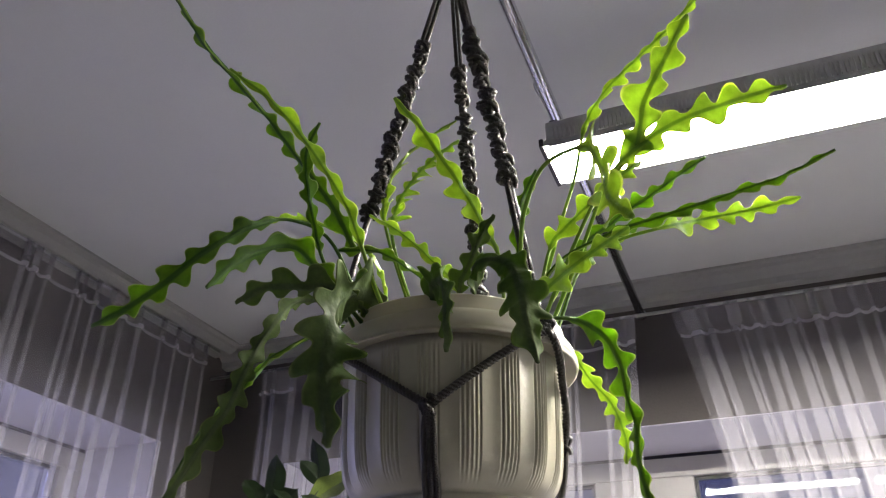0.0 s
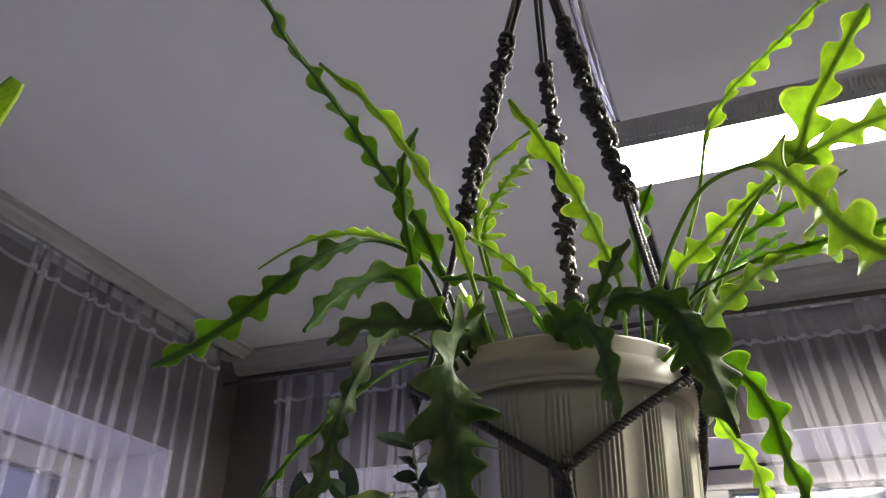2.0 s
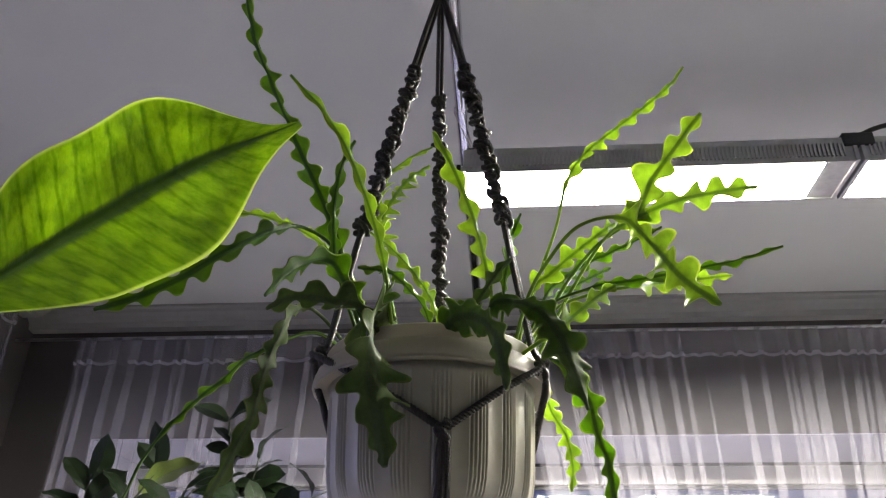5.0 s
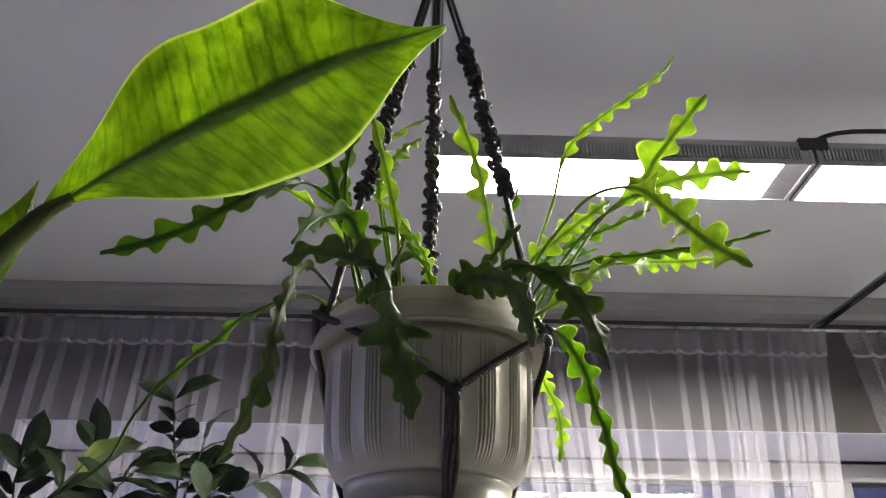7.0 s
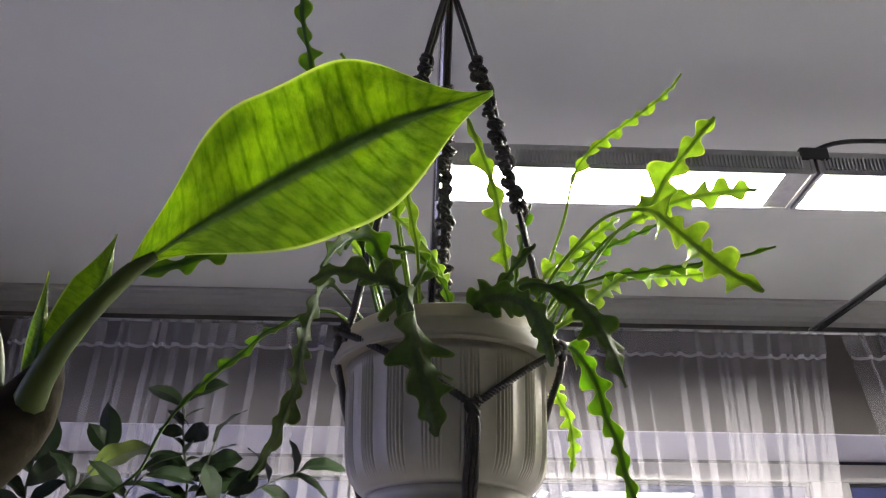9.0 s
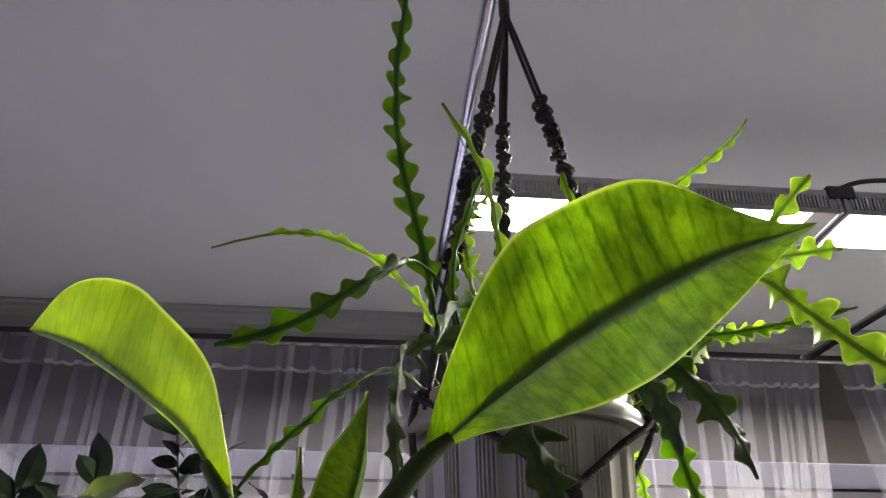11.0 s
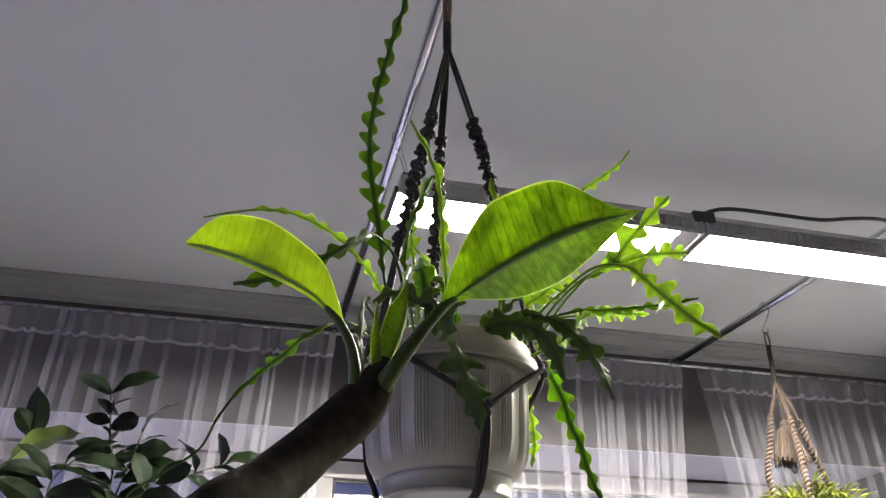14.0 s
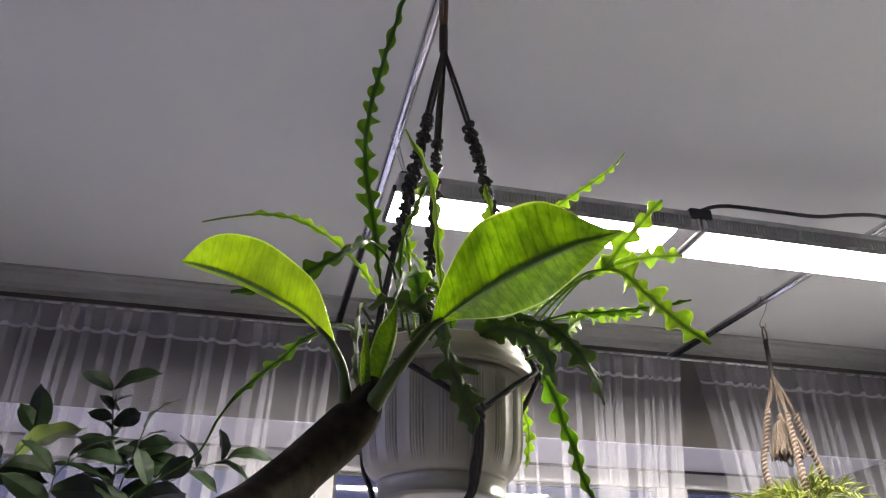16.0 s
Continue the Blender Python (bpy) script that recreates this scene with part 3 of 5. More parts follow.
curtain("y", -2.4, 2.10, CURTAIN_X, 2.555, 0.12, 0.0, 0.0, 66, 2.485, 6, "sheer white net curtain in front of the side window", (0.016, 0.030), 0.75)
rod = thing("curtain_rod", "thin grey metal curtain rod above the nets", "curtain rod", group="curtain rods")
part("tube", tube_mesh("tube", [(LEFT + 0.01, CURTAIN_Y, 2.472), (RIGHT - 0.01, CURTAIN_Y, 2.472)], 0.005, n=6), WIRE, rod)
rod = thing("curtain_rod", "thin grey metal curtain rod by the side window", "curtain rod", group="curtain rods")
part("tube", tube_mesh("tube", [(CURTAIN_X, FRONT + 0.01, 2.557), (CURTAIN_X, BACK - 0.13, 2.557)], 0.005, n=6), WIRE, rod)

# ---- grow lamps ----
LAMP_Z, LAMP_TOP, LAMP_Y0, LAMP_Y1 = 2.345, 2.402, 1.132, 1.262


def lamp(x0, x1, hang):
    g = thing("grow_lamp", "long dark aluminium grow lamp with glowing panel, hung on wires", "lamp", group="grow lamps")
    bm = bmesh.new()
    box(bm, (x0, LAMP_Y0, LAMP_Z + 0.006), (x1, LAMP_Y1, LAMP_TOP), 0.004)
    if x0 < 0:
        box(bm, (x0 - 0.006, LAMP_Y0, LAMP_Z + 0.006), (x0 + 0.01, LAMP_Y1, LAMP_Z + 0.018), 0.002)
    housing = part("housing", bm, LAMP_BODY, g, "dark anodised aluminium housing")
    bm = bmesh.new()
    box(bm, (x0 - 0.004 if x0 < 0 else x0 + 0.012, LAMP_Y0 + 0.004, LAMP_Z + 0.0052), (x1 - (0.058 if x1 < 1 else 0.012), LAMP_Y1 - 0.004, LAMP_Z + 0.0058))
    part("diffuser", bm, LAMP_GLOW, g, "bright warm white glowing diffuser")
    # added strips that keep the diffuser's side light off the ceiling
    for y in (LAMP_Y0, LAMP_Y1 - 0.0035):
        bm = bmesh.new()
        box(bm, (x0 + 0.004, y, LAMP_Z + 0.0025), (x1 - 0.004, y + 0.0035, LAMP_Z + 0.0125), 0.0006)
        part("light_stop", bm, LAMP_BODY, housing)
    # cooling fins along the near side
    fin = bmesh.new()
    box(fin, (-0.0014, -0.005, -0.014), (0.0014, 0.0, 0.014))
    me = bpy.data.meshes.new("fin")
    fin.to_mesh(me)
    fin.free()
    me.materials.append(LAMP_BODY)
    count = int((x1 - x0 - 0.03) / 0.0075)
    for i in range(count):
        ob = part("fin", me, LAMP_BODY, housing)
        ob.location = (x0 + 0.015 + 0.0075 * i, LAMP_Y0 + 0.0005, LAMP_Z + 0.027)
    for x in (x0 + 0.003 if x0 > 0 else x0 - 0.0085, x1 - 0.003):
        bm = bmesh.new()
        box(bm, (x - 0.004, LAMP_Y0 - 0.003, LAMP_Z + 0.0025), (x + 0.004, LAMP_Y1 + 0.003, LAMP_TOP + 0.003 if x > 0 else LAMP_Z + 0.020), 0.0015)
        part("end_cap", bm, LAMP_BODY if 0.4 < x < 0.6 else LAMP_BLACK, housing, "end cap")
    for x, y, px in hang:
        bm = bmesh.new()
        box(bm, (x - 0.008, y - 0.008, LAMP_TOP), (x + 0.008, y + 0.008, LAMP_TOP + 0.012), 0.002)
        part("bracket", bm, LAMP_BLACK, g)
        part("wire", tube_mesh("wire", [(x, y, LAMP_TOP + 0.01), ((x + px) / 2 - 0.004, y, (LAMP_TOP + PIPE_Z) / 2), (px - 0.013, y, PIPE_Z), (px, y, PIPE_Z + 0.015),
                                        (px + 0.014, y, PIPE_Z + 0.002), (px + 0.008, y, PIPE_Z - 0.02), (x + 0.006, y, LAMP_TOP + 0.01)], 0.0012, n=48, around=6), WIRE, g)
    return g


lamp(-0.260, 0.462, [(-0.246, LAMP_Y0 + 0.02, -0.266)])
lamp(0.470, 1.190, [(1.105, LAMP_Y0 + 0.02, 1.118)])
joint = thing("lamp_connector", "black plastic connector with a power cable between the lamps", "connector")
bm = bmesh.new()
box(bm, (0.440, LAMP_Y0 - 0.0055, LAMP_TOP - 0.022), (0.496, LAMP_Y0 + 0.05, LAMP_TOP + 0.006), 0.003)
part("box", bm, LAMP_BLACK, joint)
part("cable", tube_mesh("cable", [(0.47, 1.17, 2.405), (0.50, 1.16, 2.430), (0.56, 1.15, 2.442), (0.68, 1.14, 2.438), (0.80, 1.14, 2.440), (0.90, 1.15, 2.464), (1.0, 1.17, 2.49), (1.10, 1.2, 2.51), (1.5, 1.25, 2.53), (RIGHT, 1.3, 2.56)], 0.005, n=90, around=8), LAMP_BLACK, joint)

# ---- the hanging pot ----
def let_light_through(mat, colour, share):
    """Thin plastic: part of the light comes through from behind."""
    nt = mat.node_tree
    tr = nt.nodes.new("ShaderNodeBsdfTranslucent")
    tr.inputs["Color"].default_value = (*colour, 1)
    mix = nt.nodes.new("ShaderNodeMixShader")
    mix.inputs[0].default_value = share
    nt.links.new(nt.nodes["Principled BSDF"].outputs[0], mix.inputs[1])
    nt.links.new(tr.outputs[0], mix.inputs[2])
    nt.links.new(mix.outputs[0], nt.nodes["Material Output"].inputs["Surface"])


RIM_PLASTIC = varied("thin_ivory_plastic", (0.26, 0.246, 0.192), (0.31, 0.293, 0.23), scale=9.0, rough=0.55, bump=0.03, bump_scale=120)[0]
let_light_through(RIM_PLASTIC, (0.72, 0.66, 0.55), 0.15)
AX, AY = -0.271, 0.688


def flutes(ang, z):
    """Groups of fine upright grooves on the body of the pot."""
    group = np.clip(np.cos(18 * ang) * 3 + 0.6, 0, 1)
    fade = np.clip((z - 1.650) / 0.02, 0, 1) * np.clip((1.759 - z) / 0.008, 0, 1)
    return fade * (-0.0019 * group * (0.5 + 0.5 * np.cos(162 * ang)) + 0.0014 * np.cos(18 * ang))


pot = thing("flower_pot", "ivory plastic pot with fluted sides, hung in a macrame hanger", "pot", at=(AX, AY, 1.618))
body = [(0.0, 1.6185), (0.055, 1.6185), (0.060, 1.6165), (0.074, 1.6165), (0.0775, 1.619), (0.080, 1.634), (0.0805, 1.638), (0.0795, 1.640), (0.084, 1.643), (0.090, 1.648),
        (0.0955, 1.656), (0.0990, 1.666), (0.1010, 1.680), (0.1022, 1.700), (0.1030, 1.72), (0.1036, 1.740), (0.1040, 1.750), (0.1042, 1.758), (0.1044, 1.766), (0.1060, 1.7675)]
rings = lathe(body, (AX, AY), 1296, flutes)
part("body", rings_mesh("body", rings), POT_PLASTIC, pot)
rim = [(0.1040, 1.7690), (0.1120, 1.7672), (0.1190, 1.7655), (0.1216, 1.7662), (0.1226, 1.7690), (0.1220, 1.7740), (0.1196, 1.7810), (0.1160, 1.7860), (0.1115, 1.7885), (0.1105, 1.7900), (0.1105, 1.8010),
       (0.1090, 1.8035), (0.1060, 1.8035), (0.1040, 1.801), (0.1020, 1.785), (0.1000, 1.768)]
part("rim", rings_mesh("rim", lathe(rim + rim[:1], (AX, AY), 128), closed_ends=False), RIM_PLASTIC, pot)
bm = bmesh.new()
bmesh.ops.create_circle(bm, cap_ends=True, segments=64, radius=0.1005, matrix=Matrix.Translation((AX, AY, 1.782)))
bmesh.ops.inset_region(bm, faces=bm.faces[:], thickness=0.03)
bmesh.ops.subdivide_edges(bm, edges=bm.edges[:], cuts=3, use_grid_fill=True)
for v in bm.verts:
    v.co.z += 0.006 * noise.noise(v.co * 60) + 0.006 * (1 - ((v.co.x - AX) ** 2 + (v.co.y - AY) ** 2) / 0.0101)
part("soil", smooth(bm), SOIL, pot, "dark crumbly potting soil")

# ---- the dark macrame hanger ----
hanger = thing("macrame_hanger", "dark brown knotted macrame hanger holding the ivory pot", "plant hanger", at=(AX, AY, PIPE_Z))
GATHER = (-0.268, 0.683, 2.346)
hook_pts = [(-0.284, 0.700, PIPE_Z - 0.006), (-0.278, 0.698, PIPE_Z + 0.012), (-0.264, 0.695, PIPE_Z + 0.0165), (-0.250, 0.692, PIPE_Z + 0.010), (-0.247, 0.690, PIPE_Z - 0.006),
            (-0.255, 0.688, PIPE_Z - 0.022), (-0.266, 0.687, PIPE_Z - 0.034), (-0.276, 0.686, PIPE_Z - 0.030), (-0.283, 0.685, PIPE_Z - 0.016)]
part("hook", tube_mesh("hook", hook_pts, 0.0019, n=60, around=8), CHROME, hanger, "bent wire hook over the pipe")
part("loop", rope_mesh("loop", [(-0.271, 0.684, 2.395), (-0.2725, 0.685, 2.44), (-0.270, 0.687, 2.474), (-0.266, 0.687, 2.4815), (-0.263, 0.687, 2.474), (-0.2635, 0.686, 2.44), (-0.266, 0.684, 2.395)], 0.0040, 80, pitch=0.012), LOOP_CORD, hanger, "brown cotton loop")
turns = []
for i in range(0, 12 * 14 + 1):
    a = 2 * math.pi * i / 14
    turns.append((-0.2685 + 0.0052 * math.cos(a), 0.6838 + 0.0052 * math.sin(a), 2.345 + 0.0046 * i / 14))
part("wrap", tube_mesh("wrap", turns, 0.0026, n=340, around=6), CORD, hanger, "tight dark winding")


def knot_mesh(seed):
    """One square knot: each of two doubled cords crosses the core in front or behind and doubles back in a bight at the side."""
    rng = random.Random(seed)
    bm = bmesh.new()
    for sign in (1, -1):
        w, d = 0.0072 * rng.uniform(0.9, 1.12), 0.0062 * rng.uniform(0.9, 1.1)
        path = [(-0.9 * w, -0.2 * d, -0.0078), (-0.75 * w, 0.6 * d, -0.0052), (0, d, -0.0012), (0.8 * w, 0.65 * d, 0.0026), (1.15 * w, 0, 0.0042), (0.7 * w, -0.7 * d, 0.0054), (0, -0.9 * d, 0.0074)]
        me = rope_mesh("tmp", [Vector((x * sign, y * sign, z + 0.0012 * sign + rng.uniform(-0.0005, 0.0005))) for x, y, z in path], 0.0031, 48, strands=3, pitch=0.0085, groove=0.42)
        bm.from_mesh(me)
        bpy.data.meshes.remove(me)
    side = rng.choice((1, -1))
    me = rope_mesh("tmp", [Vector((side * x, y, z)) for x, y, z in ((0.004, 0.005, -0.003), (0.0092, 0.003, -0.0028), (0.0104, -0.001, 0.0006), (0.0078, -0.004, 0.0034), (0.002, -0.006, 0.003))], 0.0027, 30, strands=3, pitch=0.008, groove=0.42)
    bm.from_mesh(me)
    bpy.data.meshes.remove(me)
    for v in bm.verts:
        v.co += Vector((noise.noise(v.co * 420 + Vector((seed, 0, 0))), noise.noise(v.co * 420 + Vector((0, seed, 3))), noise.noise(v.co * 420 + Vector((5, 0, seed))))) * 0.0007
    me = bpy.data.meshes.new("knot")
    smooth(bm).to_mesh(me)
    bm.free()
    me.materials.append(CORD)
    return me


KNOTS = [knot_mesh(s) for s in range(4)]
TOPS = [(-0.298, 0.665, 2.191), (-0.271, 0.717, 2.183), (-0.235, 0.657, 2.177)]
SIDES = [(-0.376, 0.626, 1.790), (-0.272, 0.806, 1.780), (-0.160, 0.630, 1.776)]
RUN = [13, 17, 12]
for c, (top, side) in enumerate(zip(TOPS, SIDES)):
    for k in range(4):
        off = Vector((0.0036 * math.cos(1.57 * k + c), 0.0036 * math.sin(1.57 * k + c), 0))
        part("strand", rope_mesh("strand", [Vector(GATHER) + off * 0.7, (Vector(GATHER) + Vector(top)) / 2 + off * 1.1, Vector(top) + off * 1.1], 0.0022, 110, pitch=0.006), CORD, hanger)
    axis = (Vector(side) - Vector(top)).normalized()
    step = 0.0205
    for i in range(RUN[c]):
        ob = part("knot", KNOTS[(i * 3 + c) % 4], CORD, hanger)
        rk = random.Random(100 * c + i)
        at = Vector(top) + axis * step * (i + 0.3 + rk.uniform(-0.12, 0.12)) + Vector((rk.uniform(-1, 1), rk.uniform(-1, 1), 0)) * 0.0012
        spin = Matrix.Rotation(radians(38 * i + 40 * c + rk.uniform(-25, 25)), 4, "Z") @ Matrix.Rotation(rk.uniform(-0.22, 0.22), 4, "X")
        m = Matrix.Translation(at) @ axis.to_track_quat("-Z", "Y").to_matrix().to_4x4() @ spin
        ob.matrix_basis = m @ Matrix.Diagonal((rk.uniform(0.88, 1.1), rk.uniform(0.88, 1.1), rk.uniform(0.9, 1.08), 1))
    last = Vector(top) + axis * step * (RUN[c] - 0.5)
    part("core", rope_mesh("core", [top, Vector(top).lerp(last, 0.5), last], 0.0047, 420, strands=4, pitch=0.020, groove=0.42), CORD, hanger)
    bulge = Vector((side[0] - AX, side[1] - AY, 0)).normalized()
    rimtop = Vector((AX, AY, 1.803)) + bulge * 0.1155
    for k in (-1, 1):
        off = Vector((-bulge.y, bulge.x, 0)) * 0.0024 * k
        part("strand", rope_mesh("strand", [last + off, last.lerp(rimtop, 0.6) + off * 1.4, rimtop + off, Vector((AX, AY, side[2] + 0.006)) + bulge * 0.1245 + off, Vector((AX, AY, side[2])) + bulge * 0.1255 + off], 0.0031, 150, pitch=0.010, groove=0.44), CORD, hanger)
    ob = part("knot", KNOTS[c], CORD, hanger)
    ob.matrix_basis = Matrix.Translation((*(Vector((AX, AY, 0)) + bulge * 0.1255).xy, side[2])) @ Matrix.Diagonal((0.72, 0.72, 0.95, 1))


def polar(angle, r, z):
    return (AX + r * math.cos(radians(angle)), AY + r * math.sin(radians(angle)), z)


side_angles = [math.degrees(math.atan2(s[1] - AY, s[0] - AX)) % 360 for s in SIDES]
FRONT_KNOT = 281.0
V_ANGLES = [FRONT_KNOT, 28.0, 152.0]
for v, (left, right) in zip(V_ANGLES, [(0, 2), (2, 1), (1, 0)]):
    z = 1.703
    for s in (left, right):
        a0, a1 = side_angles[s], v
        d = (a1 - a0 + 180) % 360 - 180
        run = [polar(a0, 0.1255, SIDES[s][2])] + [polar(a0 + d * f, r, SIDES[s][2] + (z - SIDES[s][2]) * f) for f, r in ((0.06, 0.1255), (0.22, 0.1190), (0.42, 0.1105), (0.65, 0.1075), (0.85, 0.1070))] + [polar(v, 0.107, z)]
        part("strand", rope_mesh("strand", run, 0.0037, 150, pitch=0.012, groove=0.44), CORD, hanger)
    ob = part("knot", KNOTS[1], CORD, hanger)
    ob.matrix_basis = Matrix.Translation(polar(v, 0.108, z)) @ Matrix.Diagonal((0.7, 0.7, 0.9, 1))
    for k in range(3):
        o = (k - 1) * 2.2
        part("strand", rope_mesh("strand", [polar(v + o * 0.4, 0.108, z - 0.004), polar(v + o, 0.1065, 1.685), polar(v + o, 0.103, 1.662), polar(v + o * 1.4, 0.094, 1.640), polar(v + o, 0.0835, 1.617),
                                            polar(v + o, 0.06, 1.606), polar(v, 0.012, 1.598), (AX, AY, 1.585)], 0.0026, 130, pitch=0.009), CORD, hanger)
ob = part("knot", KNOTS[2], CORD, hanger)
ob.matrix_basis = Matrix.Translation((AX, AY, 1.587)) @ Matrix.Diagonal((2.0, 2.0, 2.0, 1))
for k in range(7):
    part("tassel_strand", rope_mesh("tassel_strand", [(AX, AY, 1.585), (AX + 0.012 * math.cos(k), AY + 0.012 * math.sin(k), 1.55), (AX + 0.016 * math.cos(k), AY + 0.016 * math.sin(k), 1.47)], 0.0022, 40, pitch=0.008), CORD, hanger)

# ---- the fishbone cactus ----
cactus = thing("fishbone_cactus", "green fishbone cactus with long lobed stems in the ivory pot", "plant", at=(AX, AY, 1.79))
FACE_TO = np.array((-0.28, -0.10, 1.48))


def fishbone(pts, width, spacing, start, roll, twist, seed, cup, notch, stop=1.0, sides=(1.0, 1.0), taper=(1.0, 1.0), round_base=0.0021):
    """A flat stem with alternating rounded lobes along the points from base to tip; below start it is a thin round stalk."""
    path = spline(pts, 40)
    length = np.linalg.norm(np.diff(path, axis=0), axis=1).sum()
    lobes = max(2, round(length * (1 - start) / spacing))
    n = max(56, int(lobes * 14 / (1 - start)))
    path = spline(pts, n)
    hint = FACE_TO - path[n // 2]
    t, no, si = frames(path, hint)
    rng = np.random.default_rng(seed)
    s = np.linspace(0, 1, n)
    ang = np.radians(roll + twist * s + 15 * np.sin(s * 7 + seed))
    no, si = no * np.cos(ang)[:, None] + si * np.sin(ang)[:, None], si * np.cos(ang)[:, None] - no * np.sin(ang)[:, None]
    q = np.clip((s - start) / (1 - start), 0, 1)
    env = np.clip(q / 0.10, 0, 1) ** 0.8 * np.clip(1 - (np.clip(q - 0.72, 0, 1) / 0.285) ** 1.7, 0.04, 1)
    env = np.where(q > stop, env * np.clip(1 - (q - stop) / 0.30, 0.0, 1) ** 1.4, env)

    def lobe(phase):
        at = q * lobes + phase + 0.18 * np.sin(q * lobes * 1.1 + seed + phase * 5)
        size = np.interp(np.floor(at), np.arange(lobes + 3), rng.uniform(0.62, 1.18, lobes + 3))
        p = (at % 1.0) ** np.interp(np.floor(at), np.arange(lobes + 3), rng.uniform(0.75, 1.25, lobes + 3))
        wave = 0.5 - 0.5 * np.cos(2 * np.pi * p)
        tooth = 0.35 * wave + 0.65 * wave * wave * (3 - 2 * wave)
        return notch + (size - notch) * tooth + 0.05 * np.sin(at * 9.1 + seed) * tooth

    keel = round_base * (1 - 0.40 * s)
    env = env * np.interp(q, (0.0, 1.0), taper)
    left = keel + width * env * lobe(0.0) * sides[0]
    right = keel + width * env * lobe(0.5) * sides[1]
    fr = np.array([-1.0, -0.90, -0.55, -0.16, 0.0, 0.16, 0.55, 0.90, 1.0])
    rings, uv = [], []
    for half in (1, -1):
        for f in (fr if half == 1 else fr[::-1]):
            w = right if f > 0 else left
            flat = np.clip((w - keel) / 0.004, 0, 1)
            ridge = keel * np.exp(-(np.abs(f) * w / (keel * 1.1)) ** 2) * 0.8
            th = 0.00045 + 0.0006 * (1 - abs(f)) + ridge
            th = th * flat + (1 - flat) * keel * math.sqrt(max(0.0, 1 - f * f))
            lean = 0.38 * abs(f) ** 1.3 * np.maximum(w - 0.004, 0)
            wave = cup * w * abs(f) ** 1.6 + 0.30 * w * abs(f) ** 1.3 * (np.sin(q * lobes * 2.7 + seed + (1.3 if f > 0 else 0)) + 0.5 * np.sin(q * lobes * 5.9 + 2 * seed))
            rings.append(path + si * (f * w)[:, None] + no * (half * th + wave)[:, None] + t * lean[:, None])
            uv.append(np.stack([f * np.clip(w / max(width, 1e-4), 0.0, 1.0), np.full(n, abs(f))], 1))
    return rings_mesh("stem", np.stack(rings, 1), uvs=np.stack(uv, 1))


def stem(pts, width=0.012, spacing=0.022, start=0.15, roll=0.0, twist=0.0, young=False, shaded=False, seed=1, label="", cup=0.12, notch=0.16, stop=1.0, sides=(1.0, 1.0), taper=(1.0, 1.0)):
    # picks the brighter lit copy, the duller shaded one or the plain skin
    mat = LIT_CACTUS if young else SHADED_CACTUS if shaded else CACTUS
    return part("stem", fishbone(pts, width if shaded else width * 0.88, spacing, start, roll, twist, seed, cup, notch, stop, sides, taper), mat, cactus, label)


# the stems: points from base to tip, half width, spacing of the lobes, share of bare stalk
stem([(-0.335, 0.665, 1.785), (-0.360, 0.660, 1.88), (-0.376, 0.625, 1.940), (-0.394, 0.577, 1.978), (-0.406, 0.538, 2.002), (-0.412, 0.489, 2.014), (-0.414, 0.437, 2.018), (-0.412, 0.397, 2.026), (-0.406, 0.330, 2.042), (-0.400, 0.275, 2.055)], 0.0175, 0.029, 0.22, seed=1, roll=25, twist=-100, taper=(1.2, 0.36))
stem([(-0.300, 0.620, 1.785), (-0.302, 0.580, 1.814), (-0.305, 0.553, 1.846), (-0.313, 0.535, 1.881), (-0.322, 0.505, 1.906), (-0.333, 0.474, 1.928), (-0.351, 0.450, 1.952), (-0.364, 0.437, 1.963), (-0.377, 0.425, 1.974)], 0.0105, 0.032, 0.32, seed=2, roll=20, taper=(1.0, 0.6), sides=(0.5, 1.0), young=True)
stem([(-0.330, 0.60, 1.785), (-0.350, 0.565, 1.845), (-0.356, 0.553, 1.877), (-0.354, 0.532, 1.904), (-0.345, 0.508, 1.930), (-0.333, 0.507, 1.962)], 0.009, 0.022, 0.40, seed=3, roll=20, sides=(0.8, 1.0))
stem([(-0.215, 0.690, 1.785), (-0.207, 0.654, 1.862), (-0.213, 0.624, 1.887), (-0.220, 0.591, 1.909), (-0.230, 0.559, 1.928), (-0.243, 0.537, 1.953), (-0.258, 0.510, 1.972)], 0.015, 0.028, 0.35, young=True, seed=4, roll=12, sides=(1.0, 0.5))
stem([(-0.300, 0.70, 1.785), (-0.325, 0.645, 1.91), (-0.331, 0.648, 1.966), (-0.331, 0.680, 2.030), (-0.311, 0.708, 2.078), (-0.280, 0.729, 2.114)], 0.013, 0.026, 0.40, seed=5, roll=-20, sides=(0.25, 1.0), young=True)
stem([(-0.300, 0.71, 1.785), (-0.320, 0.650, 1.90), (-0.333, 0.680, 1.970), (-0.323, 0.703, 2.021), (-0.310, 0.730, 2.065), (-0.285, 0.75, 2.100)], 0.0185, 0.022, 0.42, seed=6, roll=15, sides=(0.3, 1.0), notch=0.1, young=True)
stem([(-0.200, 0.690, 1.785), (-0.170, 0.688, 1.860), (-0.150, 0.685, 1.915), (-0.132, 0.685, 1.965), (-0.116, 0.685, 2.026), (-0.092, 0.685, 2.064), (-0.053, 0.685, 2.100), (-0.017, 0.685, 2.130), (0.020, 0.684, 2.165), (0.039, 0.684, 2.192)], 0.0118, 0.027, 0.5, young=True, seed=7, notch=0.12, taper=(1.1, 0.7), roll=0, sides=(0.35, 1.0))
